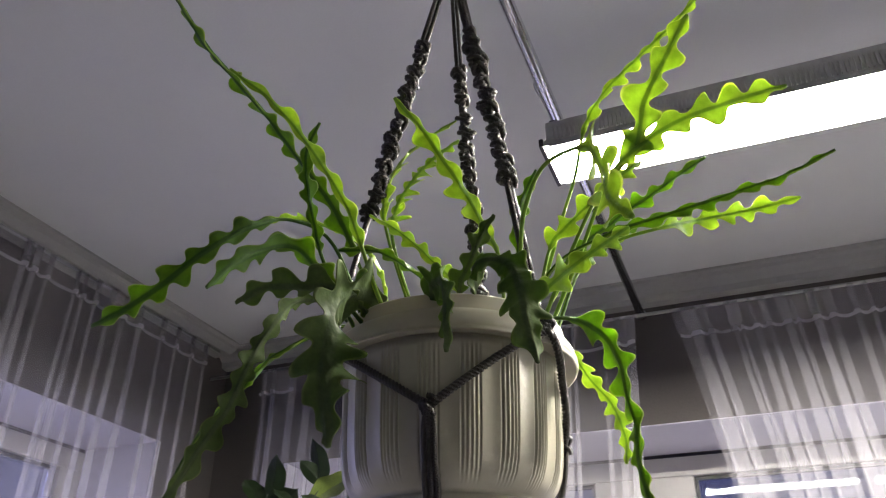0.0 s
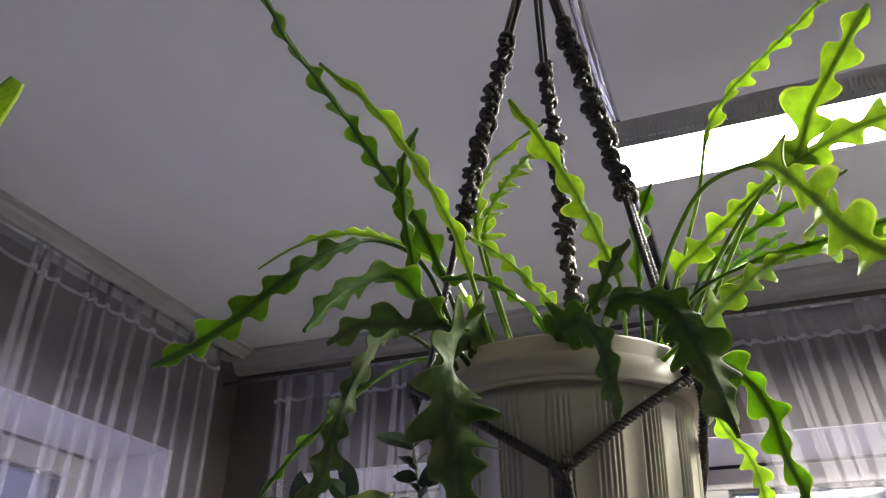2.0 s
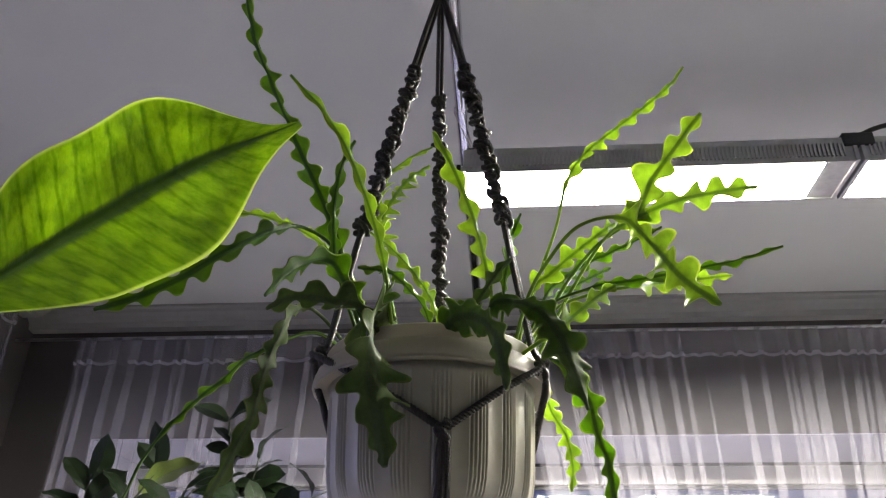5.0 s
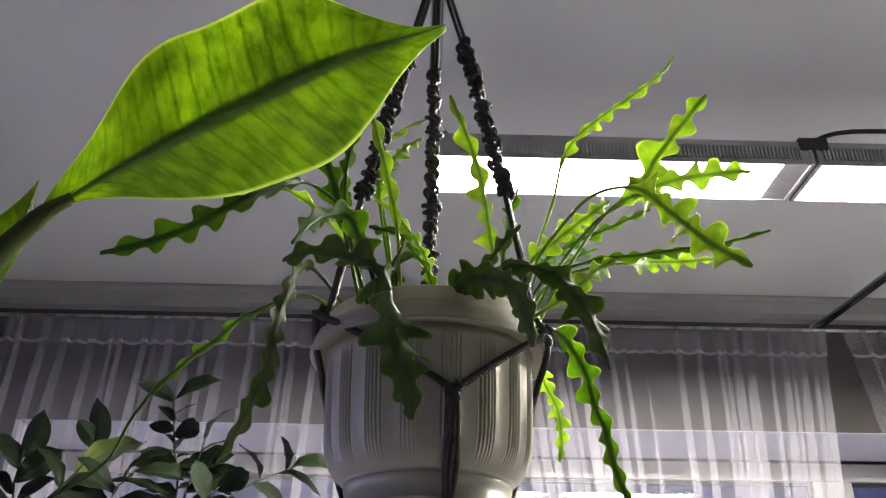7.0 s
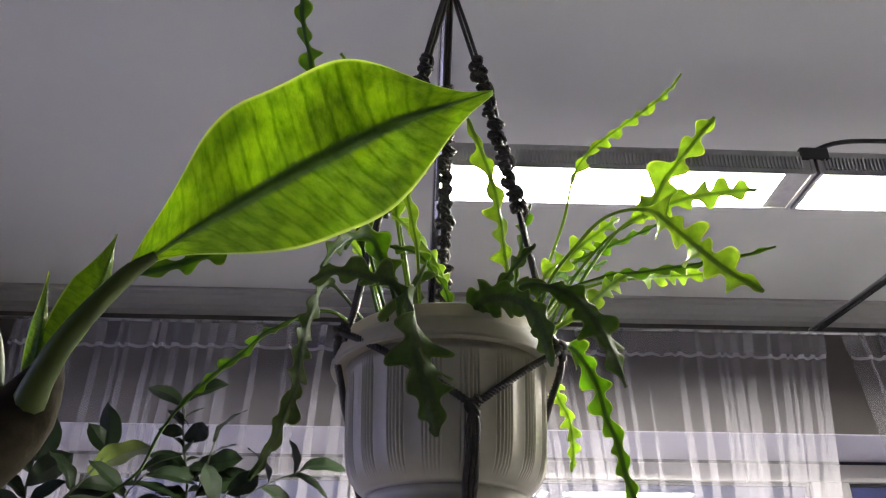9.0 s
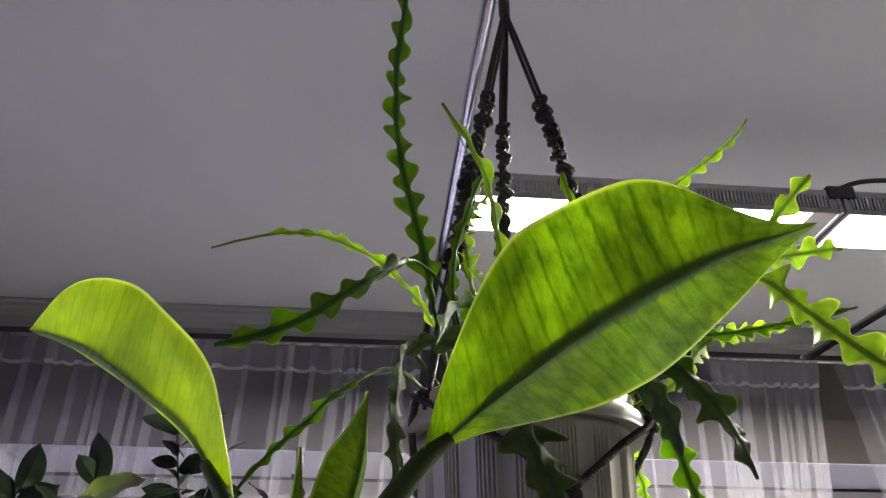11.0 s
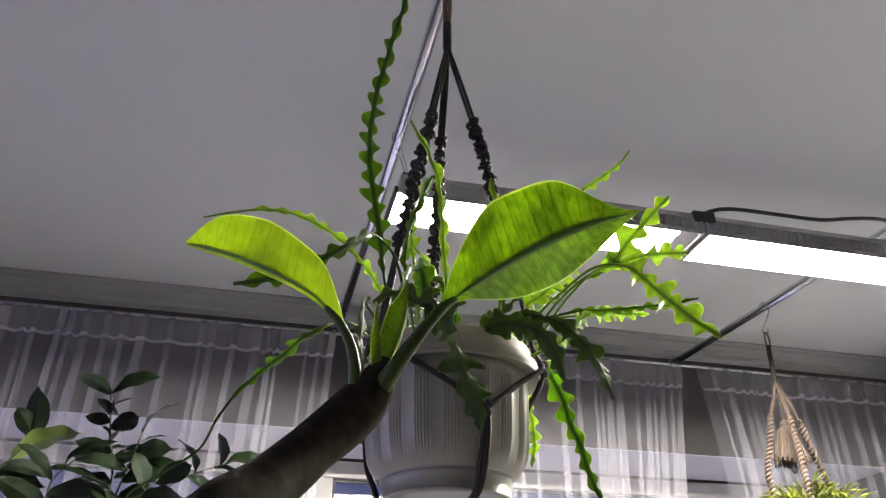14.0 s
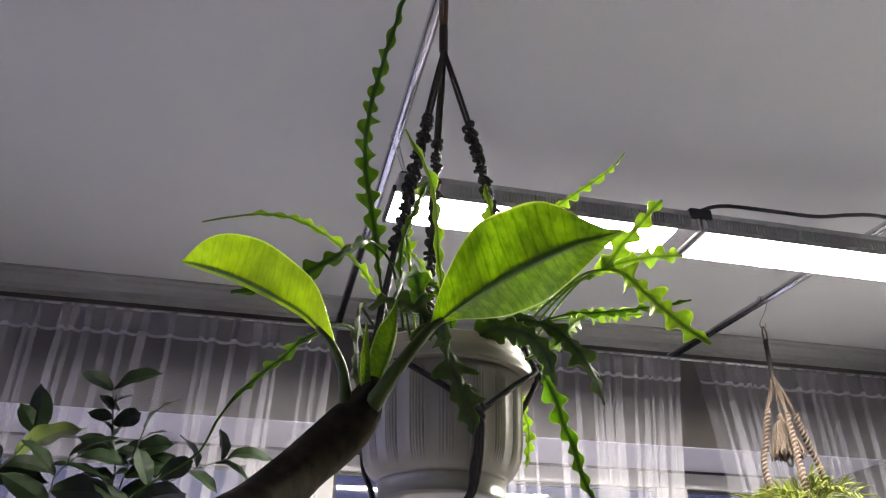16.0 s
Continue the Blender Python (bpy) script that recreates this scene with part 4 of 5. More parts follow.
stem([(-0.175, 0.66, 1.785), (-0.140, 0.66, 1.86), (-0.100, 0.63, 1.905), (-0.061, 0.603, 1.925), (-0.045, 0.571, 1.949), (-0.022, 0.554, 1.976), (0.003, 0.537, 2.004)], 0.02, 0.031, 0.6, young=True, seed=8, notch=0.17, roll=0, taper=(1.15, 0.75))
stem([(-0.170, 0.67, 1.785), (-0.130, 0.66, 1.86), (-0.090, 0.62, 1.910), (-0.059, 0.601, 1.924), (-0.020, 0.594, 1.938), (0.026, 0.605, 1.954), (0.074, 0.619, 1.969)], 0.0165, 0.034, 0.52, roll=-10, young=True, seed=9, notch=0.17)
stem([(-0.190, 0.64, 1.785), (-0.172, 0.60, 1.835), (-0.153, 0.553, 1.852), (-0.126, 0.520, 1.869), (-0.089, 0.505, 1.867), (-0.073, 0.473, 1.821), (-0.065, 0.428, 1.768), (-0.050, 0.402, 1.736)], 0.0195, 0.029, 0.52, seed=10, notch=0.22, roll=5, young=True)
stem([(-0.185, 0.66, 1.785), (-0.155, 0.65, 1.844), (-0.103, 0.655, 1.872), (-0.054, 0.655, 1.880), (0.004, 0.667, 1.896), (0.063, 0.675, 1.912), (0.105, 0.665, 1.922)], 0.010, 0.026, 0.35, seed=11, roll=-35, sides=(0.6, 1.0))
stem([(-0.180, 0.62, 1.785), (-0.150, 0.60, 1.800), (-0.127, 0.61, 1.822), (-0.100, 0.63, 1.850), (-0.080, 0.64, 1.868)], 0.0145, 0.026, 0.18, roll=10, young=True, seed=12)
stem([(-0.190, 0.69, 1.785), (-0.164, 0.677, 1.876), (-0.142, 0.669, 1.897), (-0.116, 0.675, 1.923), (-0.090, 0.677, 1.946), (-0.065, 0.69, 1.970)], 0.0155, 0.023, 0.42, roll=-10, seed=13, young=True)
stem([(-0.180, 0.71, 1.785), (-0.148, 0.730, 1.895), (-0.106, 0.750, 1.943), (-0.067, 0.745, 1.962), (-0.034, 0.732, 1.972), (-0.003, 0.735, 1.990)], 0.011, 0.025, 0.40, roll=35, seed=14)
stem([(-0.170, 0.69, 1.785), (-0.145, 0.730, 1.880), (-0.118, 0.755, 1.918), (-0.090, 0.768, 1.940), (-0.060, 0.785, 1.962)], 0.007, 0.021, 0.45, roll=35, seed=30)
stem([(-0.185, 0.67, 1.785), (-0.145, 0.685, 1.857), (-0.102, 0.677, 1.875), (-0.058, 0.690, 1.889), (-0.013, 0.732, 1.914), (0.035, 0.762, 1.932), (0.080, 0.768, 1.940)], 0.0125, 0.027, 0.52, roll=0, young=True, seed=31)
stem([(-0.258, 0.610, 1.794), (-0.240, 0.562, 1.799), (-0.216, 0.523, 1.782), (-0.203, 0.498, 1.755), (-0.198, 0.487, 1.730), (-0.195, 0.480, 1.704)], 0.0175, 0.021, 0.1, shaded=True, seed=15, cup=-0.1, roll=0, notch=0.5, taper=(1.1, 0.6))
stem([(-0.222, 0.620, 1.796), (-0.203, 0.570, 1.817), (-0.166, 0.540, 1.797), (-0.149, 0.514, 1.758), (-0.141, 0.498, 1.724), (-0.134, 0.493, 1.692)], 0.0185, 0.0205, 0.08, shaded=True, seed=16, cup=-0.15, notch=0.55, roll=-58, taper=(0.7, 1.0))
stem([(-0.190, 0.66, 1.795), (-0.150, 0.667, 1.800), (-0.122, 0.695, 1.790), (-0.108, 0.693, 1.758), (-0.104, 0.685, 1.725), (-0.098, 0.672, 1.693), (-0.096, 0.655, 1.650), (-0.086, 0.642, 1.610)], 0.0165, 0.029, 0.16, roll=-15, twist=60, seed=17, notch=0.26, taper=(1.15, 0.5))
stem([(-0.190, 0.70, 1.795), (-0.159, 0.705, 1.785), (-0.145, 0.735, 1.764), (-0.130, 0.755, 1.742), (-0.124, 0.775, 1.715), (-0.126, 0.78, 1.69)], 0.010, 0.020, 0.2, roll=0, young=True, seed=18)
stem([(-0.305, 0.600, 1.812), (-0.312, 0.560, 1.806), (-0.310, 0.524, 1.781), (-0.305, 0.509, 1.744), (-0.301, 0.499, 1.717), (-0.296, 0.492, 1.692), (-0.290, 0.488, 1.668), (-0.286, 0.487, 1.648)], 0.029, 0.026, 0.0, shaded=True, seed=19, cup=0.02, roll=0, taper=(1.15, 0.85), notch=0.4)
stem([(-0.330, 0.63, 1.785), (-0.356, 0.592, 1.878), (-0.387, 0.560, 1.898), (-0.409, 0.523, 1.874), (-0.439, 0.503, 1.843), (-0.473, 0.498, 1.815), (-0.508, 0.496, 1.796), (-0.545, 0.497, 1.785)], 0.0175, 0.030, 0.47, roll=-8, seed=20, cup=0.05, taper=(0.7, 1.05))
stem([(-0.330, 0.68, 1.785), (-0.360, 0.705, 1.900), (-0.394, 0.712, 1.952), (-0.428, 0.700, 1.976), (-0.475, 0.690, 1.993), (-0.517, 0.682, 1.993), (-0.560, 0.685, 1.986), (-0.606, 0.700, 1.979)], 0.0145, 0.025, 0.22, roll=-45, seed=21, stop=0.58, sides=(0.4, 1.0), young=True)
stem([(-0.320, 0.59, 1.790), (-0.336, 0.530, 1.822), (-0.347, 0.505, 1.832), (-0.363, 0.478, 1.815), (-0.372, 0.458, 1.793), (-0.380, 0.445, 1.770)], 0.0175, 0.025, 0.20, seed=22, cup=-0.2, taper=(1.2, 0.5), roll=-25, notch=0.35)
stem([(-0.310, 0.60, 1.795), (-0.326, 0.55, 1.808), (-0.345, 0.527, 1.802), (-0.365, 0.520, 1.804), (-0.382, 0.515, 1.801), (-0.397, 0.505, 1.786)], 0.018, 0.027, 0.16, roll=-35, shaded=True, seed=23, cup=-0.2)
stem([(-0.340, 0.660, 1.790), (-0.382, 0.640, 1.838), (-0.396, 0.595, 1.828), (-0.403, 0.560, 1.778), (-0.405, 0.540, 1.737), (-0.403, 0.522, 1.700), (-0.407, 0.503, 1.668), (-0.414, 0.492, 1.640), (-0.424, 0.482, 1.612)], 0.011, 0.027, 0.22, shaded=True, seed=24, notch=0.28, taper=(0.6, 1.2), sides=(1.0, 1.0), roll=-25)
stem([(-0.340, 0.690, 1.790), (-0.400, 0.700, 1.845), (-0.453, 0.660, 1.806), (-0.479, 0.650, 1.775), (-0.505, 0.645, 1.748), (-0.529, 0.645, 1.721), (-0.547, 0.645, 1.691), (-0.563, 0.650, 1.654), (-0.599, 0.650, 1.624), (-0.625, 0.650, 1.605), (-0.634, 0.650, 1.589)], 0.0125, 0.022, 0.26, seed=25, stop=0.26, roll=55)
stem([(-0.255, 0.73, 1.785), (-0.269, 0.70, 1.865), (-0.284, 0.656, 1.885), (-0.306, 0.636, 1.906), (-0.333, 0.616, 1.924)], 0.008, 0.020, 0.4, roll=40, young=True, seed=26)
stem([(-0.265, 0.66, 1.785), (-0.271, 0.634, 1.835), (-0.289, 0.610, 1.855), (-0.306, 0.579, 1.858), (-0.331, 0.556, 1.851)], 0.010, 0.022, 0.3, roll=-40, seed=27)
stem([(-0.235, 0.63, 1.785), (-0.234, 0.612, 1.820), (-0.217, 0.595, 1.838), (-0.200, 0.580, 1.855), (-0.187, 0.575, 1.868)], 0.010, 0.022, 0.3, roll=30, shaded=True, seed=28)
stem([(-0.200, 0.69, 1.785), (-0.194, 0.675, 1.880), (-0.190, 0.655, 1.905), (-0.183, 0.670, 1.946), (-0.172, 0.680, 1.980)], 0.010, 0.026, 0.45, roll=20, seed=29)


# ---- broad leaves ----
def blade_mesh(name, mid, up, down, width_up, width_down, n=48, tip=0.14, ruffle=0.0, seed=0, fullest=0.55, fold=0.0, outline=None):
    """A broad leaf on a midrib. up and down: the directions of its two halves; the outline narrows to a drawn-out tip."""
    path = spline(mid, n)
    s = np.linspace(0, 1, n)
    bent = np.clip(s, 0, 1) ** (math.log(0.5) / math.log(fullest))
    shape = np.sin(np.pi * bent) ** 0.75
    shape = np.where(s > 1 - tip, np.minimum(shape, shape[np.searchsorted(s, 1 - tip)] * ((1 - s) / tip) ** 1.3), shape) + 0.004
    halves = (shape, shape)
    if outline:
        halves = tuple(spline([(a, b, 0) for a, b in half], 200) for half in outline)
        halves = tuple(np.maximum(np.interp(s, half[:, 0], half[:, 1]), 0.0) + 0.004 for half in halves)
    t, no, _ = frames(path, np.cross(np.array(mid[-1]) - np.array(mid[0]), up))
    up, down = (np.array(v, float) / np.linalg.norm(v) for v in (up, down))
    fr = np.array([-1.0, -0.93, -0.7, -0.4, -0.16, -0.06, 0.0, 0.06, 0.16, 0.4, 0.7, 0.93, 1.0])
    rings, uv = [], []
    for half in (1, -1):
        for f in (fr if half == 1 else fr[::-1]):
            way, width = (up, width_up) if f > 0 else (down, width_down)
            shape = halves[0 if f > 0 else 1]
            w = abs(f) * width * shape
            th = 0.00035 + 0.0017 * np.exp(-(f / 0.05) ** 2) * (1 - 0.65 * s)
            wave = ruffle * abs(f) ** 1.5 * np.sin(s * 17 + seed + (2 if f > 0 else 0)) + fold * abs(f) * shape
            rings.append(path + way[None] * w[:, None] + no * (half * th + wave)[:, None])
            uv.append(np.stack([np.full(n, f), s], 1))
    return rings_mesh(name, np.stack(rings, 1), uvs=np.stack(uv, 1))


# ---- the branch of the broad-leaved plant close by ----
frangipani = thing("frangipani", "young frangipani with thick bare branch and broad green leaves", "plant", at=(-0.82, 0.05, 0.30))
part("trunk", tube_mesh("trunk", [(-0.82, 0.05, 0.28), (-0.80, 0.03, 0.8), (-0.72, 0.02, 1.20), (-0.62, 0.03, 1.380), (-0.558, 0.06, 1.446), (-0.522, 0.10, 1.479), (-0.492, 0.145, 1.513), (-0.468, 0.166, 1.540), (-0.450, 0.172, 1.561), (-0.444, 0.172, 1.570), (-0.440, 0.171, 1.580), (-0.437, 0.170, 1.588)],
                        [0.027, 0.024, 0.0205, 0.0172, 0.0160, 0.0150, 0.0142, 0.0142, 0.0138, 0.0124, 0.0088, 0.004], n=220, around=32, wobble=0.032, seed=5), BARK, frangipani, "grey-brown leathery bark with leaf scars")
blade = blade_mesh("leaf", [(-0.409, 0.150, 1.614), (-0.386, 0.150, 1.634), (-0.350, 0.149, 1.661), (-0.312, 0.145, 1.6825), (-0.274, 0.141, 1.697)], (-0.53, -0.08, 0.85), (0.48, 0.77, -0.39), 0.0430, 0.0365, n=72, ruffle=0.0026,
                   outline=([(0.0, 0.0), (0.10, 0.29), (0.27, 0.70), (0.40, 0.91), (0.50, 0.96), (0.60, 0.94), (0.71, 0.85), (0.79, 0.66), (0.85, 0.43), (0.90, 0.24), (0.945, 0.10), (1.0, 0.0)],
                            [(0.0, 0.0), (0.10, 0.14), (0.24, 0.48), (0.38, 0.83), (0.50, 0.95), (0.61, 0.90), (0.74, 0.68), (0.85, 0.38), (0.93, 0.15), (1.0, 0.0)]))
big = part("leaf", blade, BROAD_LEAF, frangipani, "large glossy backlit green leaf")
part("leaf_stalk", tube_mesh("leaf_stalk", [(-0.442, 0.170, 1.566), (-0.436, 0.160, 1.575), (-0.425, 0.152, 1.592), (-0.409, 0.150, 1.614), (-0.40, 0.150, 1.622)], [0.0066, 0.0052, 0.0042, 0.0034, 0.002], n=24), GREEN_STALK, big)
blade = blade_mesh("leaf", [(-0.463, 0.165, 1.603), (-0.481, 0.180, 1.628), (-0.505, 0.196, 1.648), (-0.535, 0.221, 1.671), (-0.569, 0.245, 1.690)], (0.33, -0.30, 0.80), (-0.45, 0.75, 0.30), 0.032, 0.012, ruffle=0.001,
                   outline=[[(0.0, 0.0), (0.08, 0.24), (0.25, 0.64), (0.45, 0.87), (0.64, 0.98), (0.82, 0.90), (0.93, 0.60), (1.0, 0.0)]] * 2)
arch = part("leaf", blade, LIGHT_LEAF, frangipani, "arched light green leaf folded along its midrib")
part("leaf_stalk", tube_mesh("leaf_stalk", [(-0.4535, 0.170, 1.560), (-0.4547, 0.168, 1.570), (-0.4561, 0.167, 1.583), (-0.4591, 0.166, 1.594), (-0.4655, 0.166, 1.606), (-0.474, 0.172, 1.618)], [0.0050, 0.0040, 0.0034, 0.0030, 0.0026, 0.0018], n=20), GREEN_STALK, arch)
blade = blade_mesh("leaf", [(-0.4403, 0.168, 1.5717), (-0.4365, 0.168, 1.586), (-0.4305, 0.169, 1.6025), (-0.4265, 0.170, 1.6212), (-0.4254, 0.171, 1.6425)], (0.5, 0.8, -0.1), (-0.92, -0.20, 0.1), 0.0045, 0.0115, tip=0.3, fullest=0.52)
part("leaf", blade, FOLDED_LEAF, frangipani, "narrow young leaf still folded")
blade = blade_mesh("leaf", [(-0.4415, 0.165, 1.5706), (-0.4429, 0.165, 1.5973), (-0.4452, 0.165, 1.622)], (0.5, 0.8, 0.0), (-0.85, 0.3, 0.0), 0.0030, 0.0048, tip=0.4, fullest=0.4)
part("leaf", blade, FOLDED_LEAF, frangipani, "small pointed unfolding leaf")


def planter(name, at, r, h, label):
    p = thing(name, label, "pot", at=at)
    prof = [(0.0, at[2]), (r * 0.72, at[2]), (r * 0.76, at[2] + 0.01), (r * 0.94, at[2] + h * 0.86), (r, at[2] + h * 0.87), (r, at[2] + h), (r * 0.92, at[2] + h), (r * 0.90, at[2] + h * 0.84), (0.0, at[2] + h * 0.84)]
    part("body", rings_mesh("body", lathe(prof, at[:2], 48), closed_ends=False), TERRACOTTA, p)
    return p


planter("planter", (-0.82, 0.05, 0.0), 0.19, 0.34, "brown earthenware planter on the floor")

# ---- dark-leaved shrub by the window ----
shrub = thing("leafy_shrub", "bushy houseplant with dark oval leaves by the window", "plant", at=(-0.85, 1.75, 0.4))
LEAF_KINDS = {}


def oval_leaf(kind):
    """One of a few oval leaf shapes, a metre long, lying along x."""
    if kind not in LEAF_KINDS:
        droop, width, fullest, ruffle = [(0.08, 0.235, 0.50, 0.014), (0.18, 0.27, 0.46, 0.020), (0.04, 0.30, 0.54, 0.018), (0.24, 0.20, 0.45, 0.012), (-0.06, 0.40, 0.55, 0.016)][kind]
        LEAF_KINDS[kind] = blade_mesh("leaf", [(0, 0, 0), (0.3, 0.02, 0.06), (0.65, 0.01, 0.06 - droop * 0.4), (1.0, 0, -droop)], (0, 1, 0.22), (0, -1, 0.22), width, width * 0.95, n=26, tip=0.16, ruffle=ruffle, seed=kind, fullest=fullest)
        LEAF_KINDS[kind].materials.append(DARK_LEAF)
    return LEAF_KINDS[kind]


def lit_leaf():
    """The one leaf in the lamp's light: the shape of a dark one, the light put into a paler skin."""
    me = oval_leaf(1).copy()
    me.materials.clear()
    me.materials.append(LIT_LEAF)
    return me


def sprig(owner, pts, radius, leaves, seed):
    """A twig with leaves; each leaf: (place along the twig, x and z of its tip, kind)."""
    twig = part("branch", tube_mesh("branch", pts, [radius, radius * 0.45], n=40, around=8), TWIG, owner)
    path = spline(pts, 100)
    rng = random.Random(seed)
    for f, x, z, kind in leaves:
        foot = Vector(path[min(99, int(f * 99))])
        tip = foot + (Vector((x, foot.y + rng.uniform(-0.06, 0.02), z)) - foot) * rng.uniform(1.0, 1.18)
        ob = part("leaf", lit_leaf() if kind == 5 else oval_leaf(kind), DARK_LEAF, twig, "leaf with lamplight put into its pale yellow-green skin" if kind == 5 else "")
        way = tip - foot
        q = way.to_track_quat("X", "Z").to_matrix().to_4x4() @ Matrix.Rotation(radians(rng.uniform(20, 75) * rng.choice((-1, 1))), 4, "X")
        ob.matrix_basis = Matrix.Translation(foot) @ q @ Matrix.Scale(way.length, 4)


def branch(owner, pts, radius, leaves, bits, mat, seed, spread=60.0, start=0.35, scale=1.0):
    twig = part("branch", tube_mesh("branch", pts, [radius, radius * 0.45], n=30, around=8), GREEN_STALK, owner)
    rng = random.Random(seed)
    path = spline(pts, 60)
    t, no, si = frames(path, (0.2, -0.6, 0.7))
    for i in range(leaves):
        f = start + (1 - start) * (i + 0.5) / leaves
        k = min(59, int(f * 59))
        out = Vector(t[k]) * math.cos(radians(spread)) + (Vector(si[k]) * (1 if i % 2 else -1) + Vector(no[k]) * rng.uniform(-0.7, 0.7)).normalized() * math.sin(radians(spread))
        if i == leaves - 1:
            out = Vector(t[k])
        ob = part("leaf", bits[rng.randrange(len(bits))], mat, twig)
        q = out.to_track_quat("X", "Z").to_matrix().to_4x4() @ Matrix.Rotation(radians(rng.uniform(-40, 40)), 4, "X")
        ob.matrix_basis = Matrix.Translation(Vector(path[k])) @ q @ Matrix.Scale(scale * rng.uniform(0.8, 1.15), 4)


sprig(shrub, [(-0.85, 1.75, 0.4), (-0.84, 1.74, 1.3), (-0.81, 1.72, 1.80), (-0.835, 1.72, 1.95), (-0.855, 1.72, 2.066)], 0.005,
      [(0.995, -0.756, 2.085, 0), (0.99, -0.915, 2.078, 3), (0.975, -0.80, 2.04, 4), (0.96, -0.87, 2.03, 1), (0.945, -0.775, 1.99, 1), (0.93, -0.865, 1.985, 3), (0.915, -0.80, 1.93, 2), (0.90, -0.90, 1.93, 0), (0.88, -0.74, 1.925, 2), (0.86, -0.88, 1.86, 1), (0.97, -0.835, 2.005, 4), (0.95, -0.89, 1.99, 1), (0.925, -0.81, 1.955, 4), (0.905, -0.77, 1.90, 0), (0.89, -0.91, 1.90, 2), (0.87, -0.78, 1.85, 2), (0.85, -0.93, 1.86, 0)], 1)
sprig(shrub, [(-0.86, 1.75, 0.5), (-0.95, 1.72, 1.3), (-1.09, 1.70, 1.74), (-1.03, 1.69, 1.87), (-0.985, 1.69, 1.94)], 0.005,
      [(0.955, -0.925, 1.955, 5), (0.99, -1.035, 1.985, 1), (0.985, -0.995, 2.03, 0), (0.93, -0.95, 1.86, 3), (0.92, -1.10, 1.93, 1), (0.90, -0.955, 1.825, 0), (0.88, -1.12, 1.83, 3)], 2)
sprig(shrub, [(-0.82, 1.73, 1.50), (-0.80, 1.72, 1.78), (-0.775, 1.71, 1.90), (-0.76, 1.70, 1.96)], 0.0035,
      [(0.99, -0.708, 2.025, 1), (0.93, -0.70, 1.955, 0), (0.86, -0.69, 1.915, 2), (0.80, -0.86, 1.90, 0), (0.74, -0.66, 1.88, 0), (0.66, -0.87, 1.84, 1), (0.62, -0.71, 1.82, 2)], 3)
sprig(shrub, [(-0.82, 1.73, 1.55), (-0.74, 1.71, 1.77), (-0.66, 1.70, 1.85), (-0.56, 1.70, 1.895)], 0.003,
      [(0.97, -0.59, 1.955, 4), (0.99, -0.46, 1.905, 3), (0.93, -0.50, 1.86, 3), (0.84, -0.66, 1.94, 1), (0.80, -0.57, 1.82, 0), (0.70, -0.78, 1.88, 2), (0.62, -0.64, 1.79, 1)], 4)
sprig(shrub, [(-0.86, 1.75, 0.6), (-1.0, 1.73, 1.4), (-1.16, 1.73, 1.80), (-1.17, 1.73, 1.93)], 0.005,
      [(0.99, -1.14, 2.01, 1), (0.97, -1.24, 1.97, 0), (0.95, -1.09, 1.94, 2), (0.93, -1.26, 1.90, 1), (0.91, -1.08, 1.87, 0), (0.88, -1.24, 1.83, 2)], 5)
sprig(shrub, [(-0.85, 1.75, 0.9), (-0.90, 1.70, 1.60), (-0.93, 1.66, 1.80), (-0.88, 1.64, 1.875)], 0.0035,
      [(0.99, -0.79, 1.86, 0), (0.96, -0.82, 1.92, 3), (0.93, -1.00, 1.90, 0), (0.90, -0.80, 1.80, 1), (0.86, -1.02, 1.82, 3), (0.82, -0.84, 1.74, 0)], 6)
sprig(shrub, [(-0.84, 1.75, 0.9), (-0.80, 1.68, 1.55), (-0.75, 1.65, 1.76), (-0.70, 1.64, 1.84)], 0.0035,
      [(0.99, -0.63, 1.87, 1), (0.96, -0.76, 1.90, 0), (0.92, -0.64, 1.79, 2), (0.88, -0.83, 1.82, 1), (0.85, -0.68, 1.73, 0), (0.80, -0.86, 1.76, 3)], 7)
planter("planter", (-0.85, 1.75, 0.0), 0.20, 0.46, "tall brown planter by the window")

# ---- the second hanging plant ----
HX, HY = 1.050, 1.755
hook = thing("ceiling_hook", "bent wire hook hanging from the pipe", "hook")
part("wire", tube_mesh("wire", [(1.048, HY, PIPE_Z - 0.004), (1.054, HY, PIPE_Z + 0.012), (1.067, HY, PIPE_Z + 0.0165), (1.080, HY, PIPE_Z + 0.010), (1.082, HY, PIPE_Z - 0.006), (1.066, HY, 2.470), (1.044, HY, 2.437),
                                (1.040, HY, 2.424), (1.048, HY, 2.414), (1.058, HY, 2.418), (1.061, HY, 2.432)], 0.0020, n=70, around=8), CHROME, hook)
hanger2 = thing("macrame_hanger", "natural jute macrame hanger with a bushy tassel", "plant hanger", at=(HX, HY, 2.42))
part("loop", rope_mesh("loop", [(HX - 0.006, HY, 2.366), (HX - 0.007, HY, 2.40), (HX, HY, 2.4205), (HX + 0.007, HY, 2.40), (HX + 0.005, HY, 2.366)], 0.0028, 50, pitch=0.010), LOOP_CORD, hanger2, "brown cotton loop")
part("wrap", rope_mesh("wrap", [(HX - 0.002, HY, 2.375), (HX - 0.003, HY, 2.32), (HX - 0.004, HY, 2.252)], 0.0074, 160, strands=1, pitch=0.006), BLACK_CORD, hanger2, "dark winding at the top")
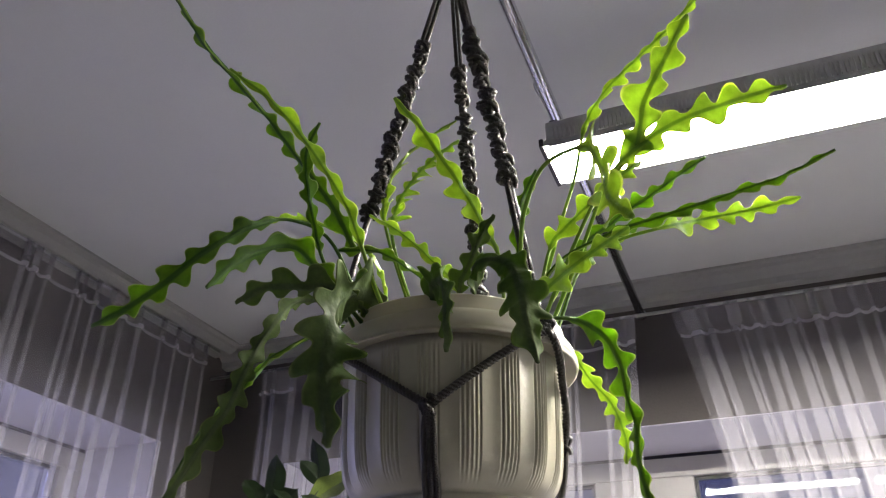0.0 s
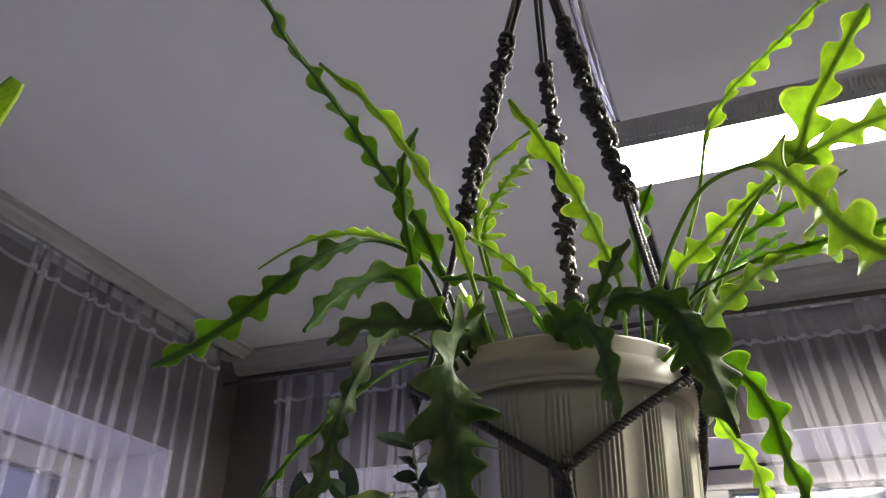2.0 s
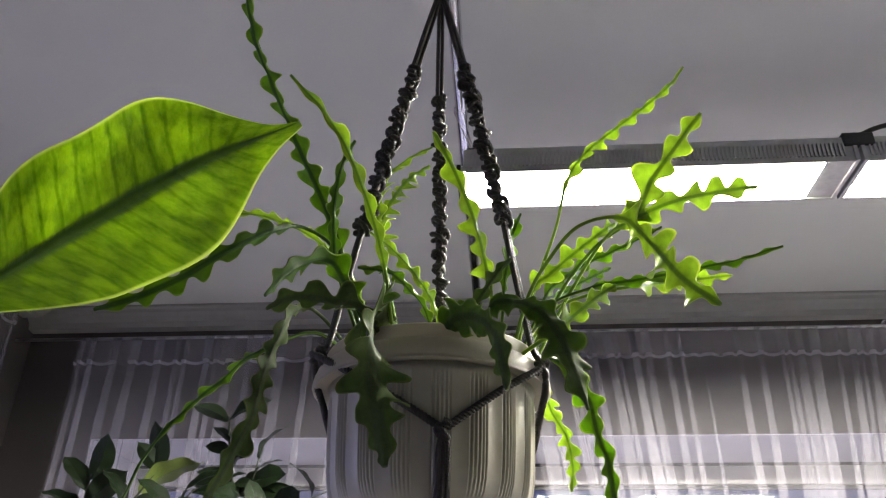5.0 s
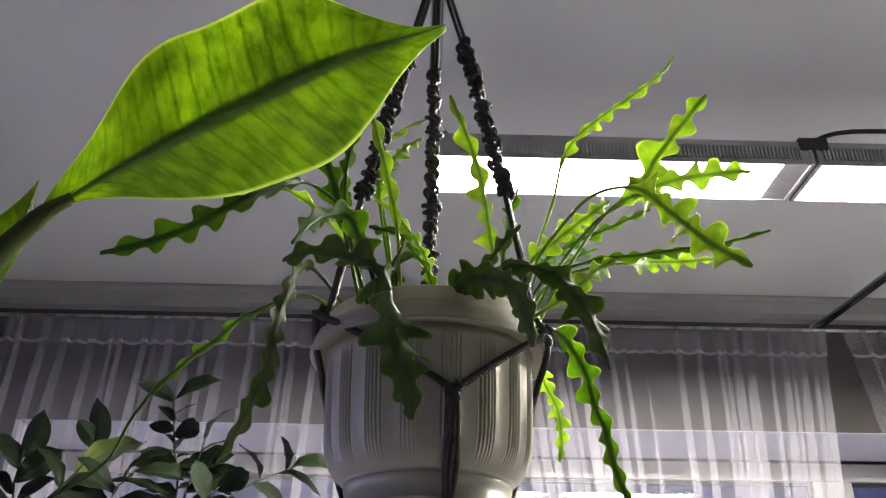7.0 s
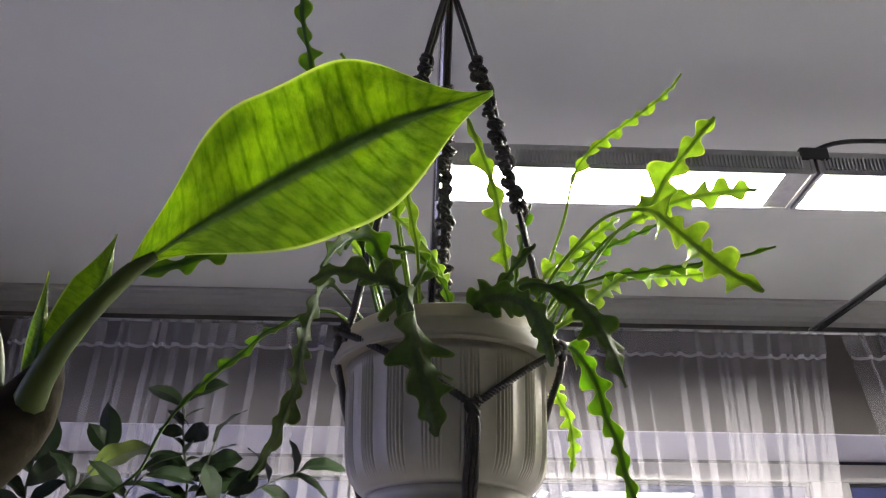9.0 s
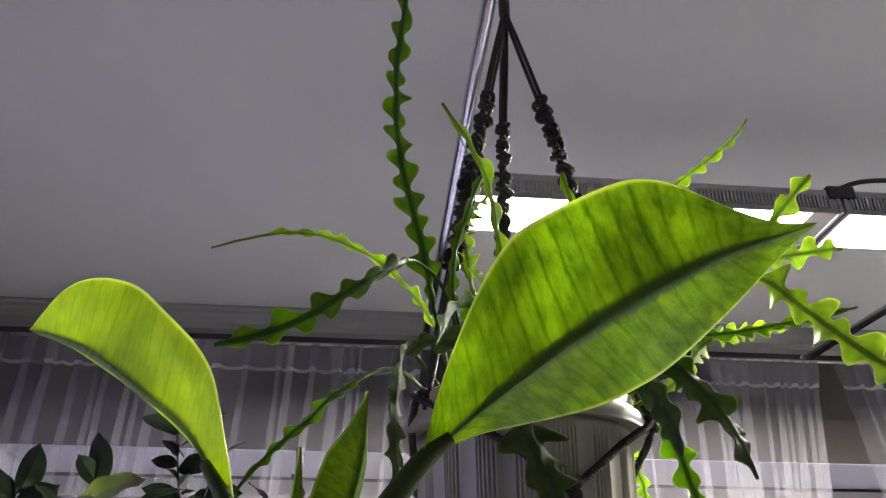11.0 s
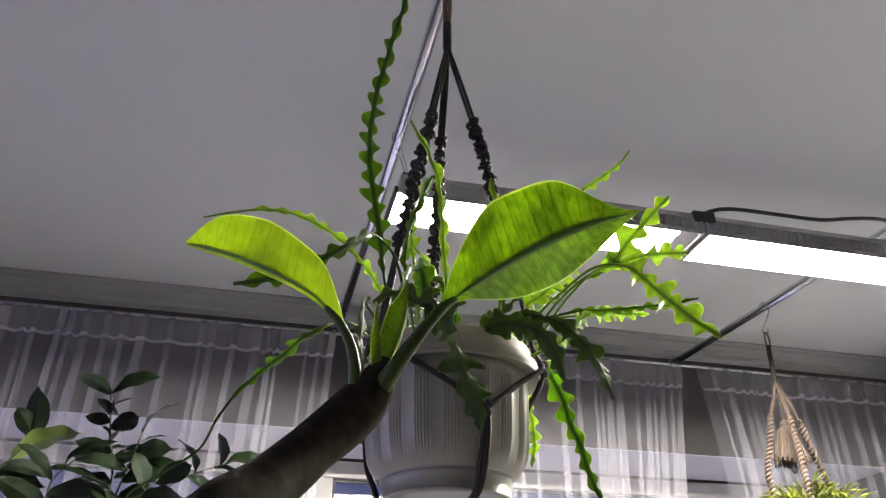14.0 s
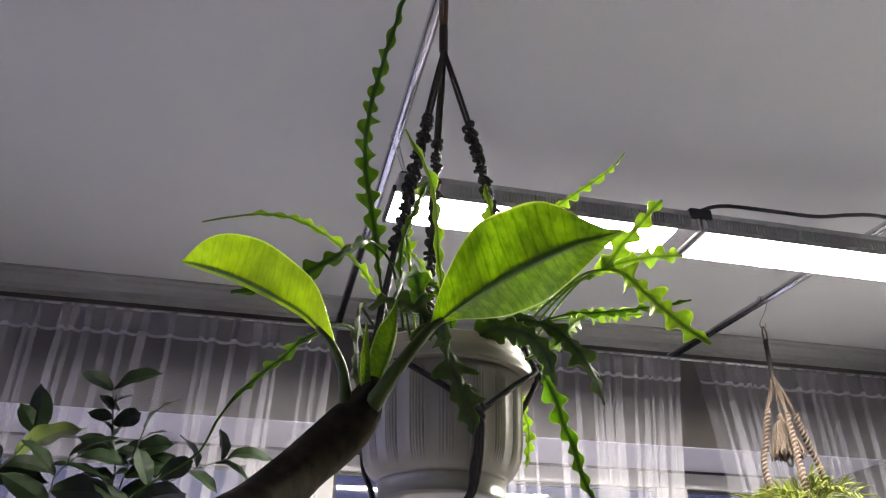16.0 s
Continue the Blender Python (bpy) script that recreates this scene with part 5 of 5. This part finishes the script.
for k, (knee, foot) in enumerate([((1.012, 1.765, 2.149), (0.970, 1.775, 1.962)), ((1.028, 1.702, 2.120), (1.001, 1.655, 1.890)), ((1.105, 1.765, 2.143), (1.184, 1.80, 1.952))]):
    for j in range(3):
        off = Vector((0.0035 * math.cos(2.1 * j + k), 0.0035 * math.sin(2.1 * j + k), 0))
        part("strand", rope_mesh("strand", [Vector((HX - 0.004, HY, 2.256)) + off * 0.8, Vector(knee).lerp(Vector((HX, HY, 2.25)), 0.45) + off * 1.3, Vector(knee) + off * 0.6], 0.0026, 50, pitch=0.009), JUTE, hanger2)
    part("twisted_cord", rope_mesh("twisted_cord", [knee, Vector(knee).lerp(Vector(foot), 0.5), foot, (foot[0] * 0.75 + HX * 0.25, foot[1] * 0.75 + HY * 0.25, 1.80)], 0.0098, 560, strands=2, pitch=0.026, groove=0.80), JUTE, hanger2, "jute cord twisted into a spiral of half knots")
    part("strand", rope_mesh("strand", [(foot[0] * 0.75 + HX * 0.25, foot[1] * 0.75 + HY * 0.25, 1.80), (foot[0] * 0.9 + HX * 0.1, foot[1] * 0.9 + HY * 0.1, 1.77), (foot[0] * 0.6 + HX * 0.4, foot[1] * 0.6 + HY * 0.4, 1.66), (HX, HY, 1.6545)], 0.004, 60, pitch=0.012), JUTE, hanger2)
bm = bmesh.new()
bmesh.ops.create_uvsphere(bm, u_segments=18, v_segments=12, radius=0.013, matrix=Matrix.Translation((HX - 0.004, HY, 2.118)) @ Matrix.Diagonal((1, 1, 1.2, 1)))
for v in bm.verts:
    v.co += Vector((v.co.x - HX + 0.004, v.co.y - HY, 0)) * 0.25 * math.sin(900 * v.co.z + 5 * math.atan2(v.co.y - HY, v.co.x - HX))
tuft = part("tassel_knot", smooth(bm), JUTE, hanger2)
part("strand", rope_mesh("strand", [(HX - 0.004, HY, 2.256), (HX - 0.003, HY, 2.19), (HX - 0.004, HY, 2.12)], 0.003, 40, pitch=0.009), JUTE, hanger2)
rngt = random.Random(8)
for k in range(140):
    a, r = rngt.uniform(0, 6.283), 0.050 * math.sqrt(rngt.uniform(0.05, 1))
    cx, cy, end = HX - 0.006, HY, 2.004 + rngt.uniform(-0.010, 0.012) + 0.02 * (r / 0.050 - 0.6) ** 2
    part("tassel_strand", rope_mesh("tassel_strand", [(cx + 0.1 * r * math.cos(a), cy + 0.1 * r * math.sin(a), 2.114), (cx + 0.42 * r * math.cos(a), cy + 0.42 * r * math.sin(a), 2.098), (cx + 0.72 * r * math.cos(a + 0.15), cy + 0.72 * r * math.sin(a + 0.15), 2.058), (cx + r * math.cos(a), cy + r * math.sin(a), end)], 0.0027, 20, pitch=0.009, groove=0.42), JUTE, tuft)
bm = bmesh.new()
bmesh.ops.create_uvsphere(bm, u_segments=16, v_segments=10, radius=0.010, matrix=Matrix.Translation((HX - 0.003, HY, 1.988)) @ Matrix.Diagonal((1, 1, 1.6, 1)))
part("bead", smooth(bm), LAMP_BLACK, hanger2, "small black bead under the tassel")
part("bead_cord", tube_mesh("bead_cord", [(HX - 0.004, HY, 2.11), (HX - 0.003, HY, 1.99)], 0.0015, n=6, around=6), CORD, hanger2)
plant2 = thing("hanging_houseplant", "yellow-green houseplant with narrow leaves in a hanging pot", "plant", at=(HX, HY, 1.79))
FINE_BITS = []
for k, (length, width) in enumerate([(0.046, 0.0036), (0.036, 0.0032), (0.055, 0.0040)]):
    me = blade_mesh("leaf", [(0, 0, 0), (length * 0.5, 0, 0.004), (length, 0, 0.0)], (0, 1, 0.3), (0, -1, 0.3), width, width, n=10, tip=0.3, seed=k, fullest=0.5)
    me.materials.append(FINE_LEAF)
    FINE_BITS.append(me)
rngp = random.Random(21)
for k in range(26):
    a = k * 2.4
    r = 0.05 + 0.15 * rngp.random()
    top = (HX + 0.01 + r * math.cos(a), HY + r * math.sin(a), 1.955 - 0.10 * r / 0.2 + rngp.uniform(-0.03, 0.02))
    branch(plant2, [(HX + 0.02 * math.cos(a), HY + 0.02 * math.sin(a), 1.785), ((HX + top[0]) / 2, (HY + top[1]) / 2, 1.89), top], 0.0022, 20, FINE_BITS, FINE_LEAF, 50 + k, spread=48, start=0.45)
planter("hanging_pot", (HX, HY, 1.658), 0.10, 0.15, "small brown pot in the jute hanger")
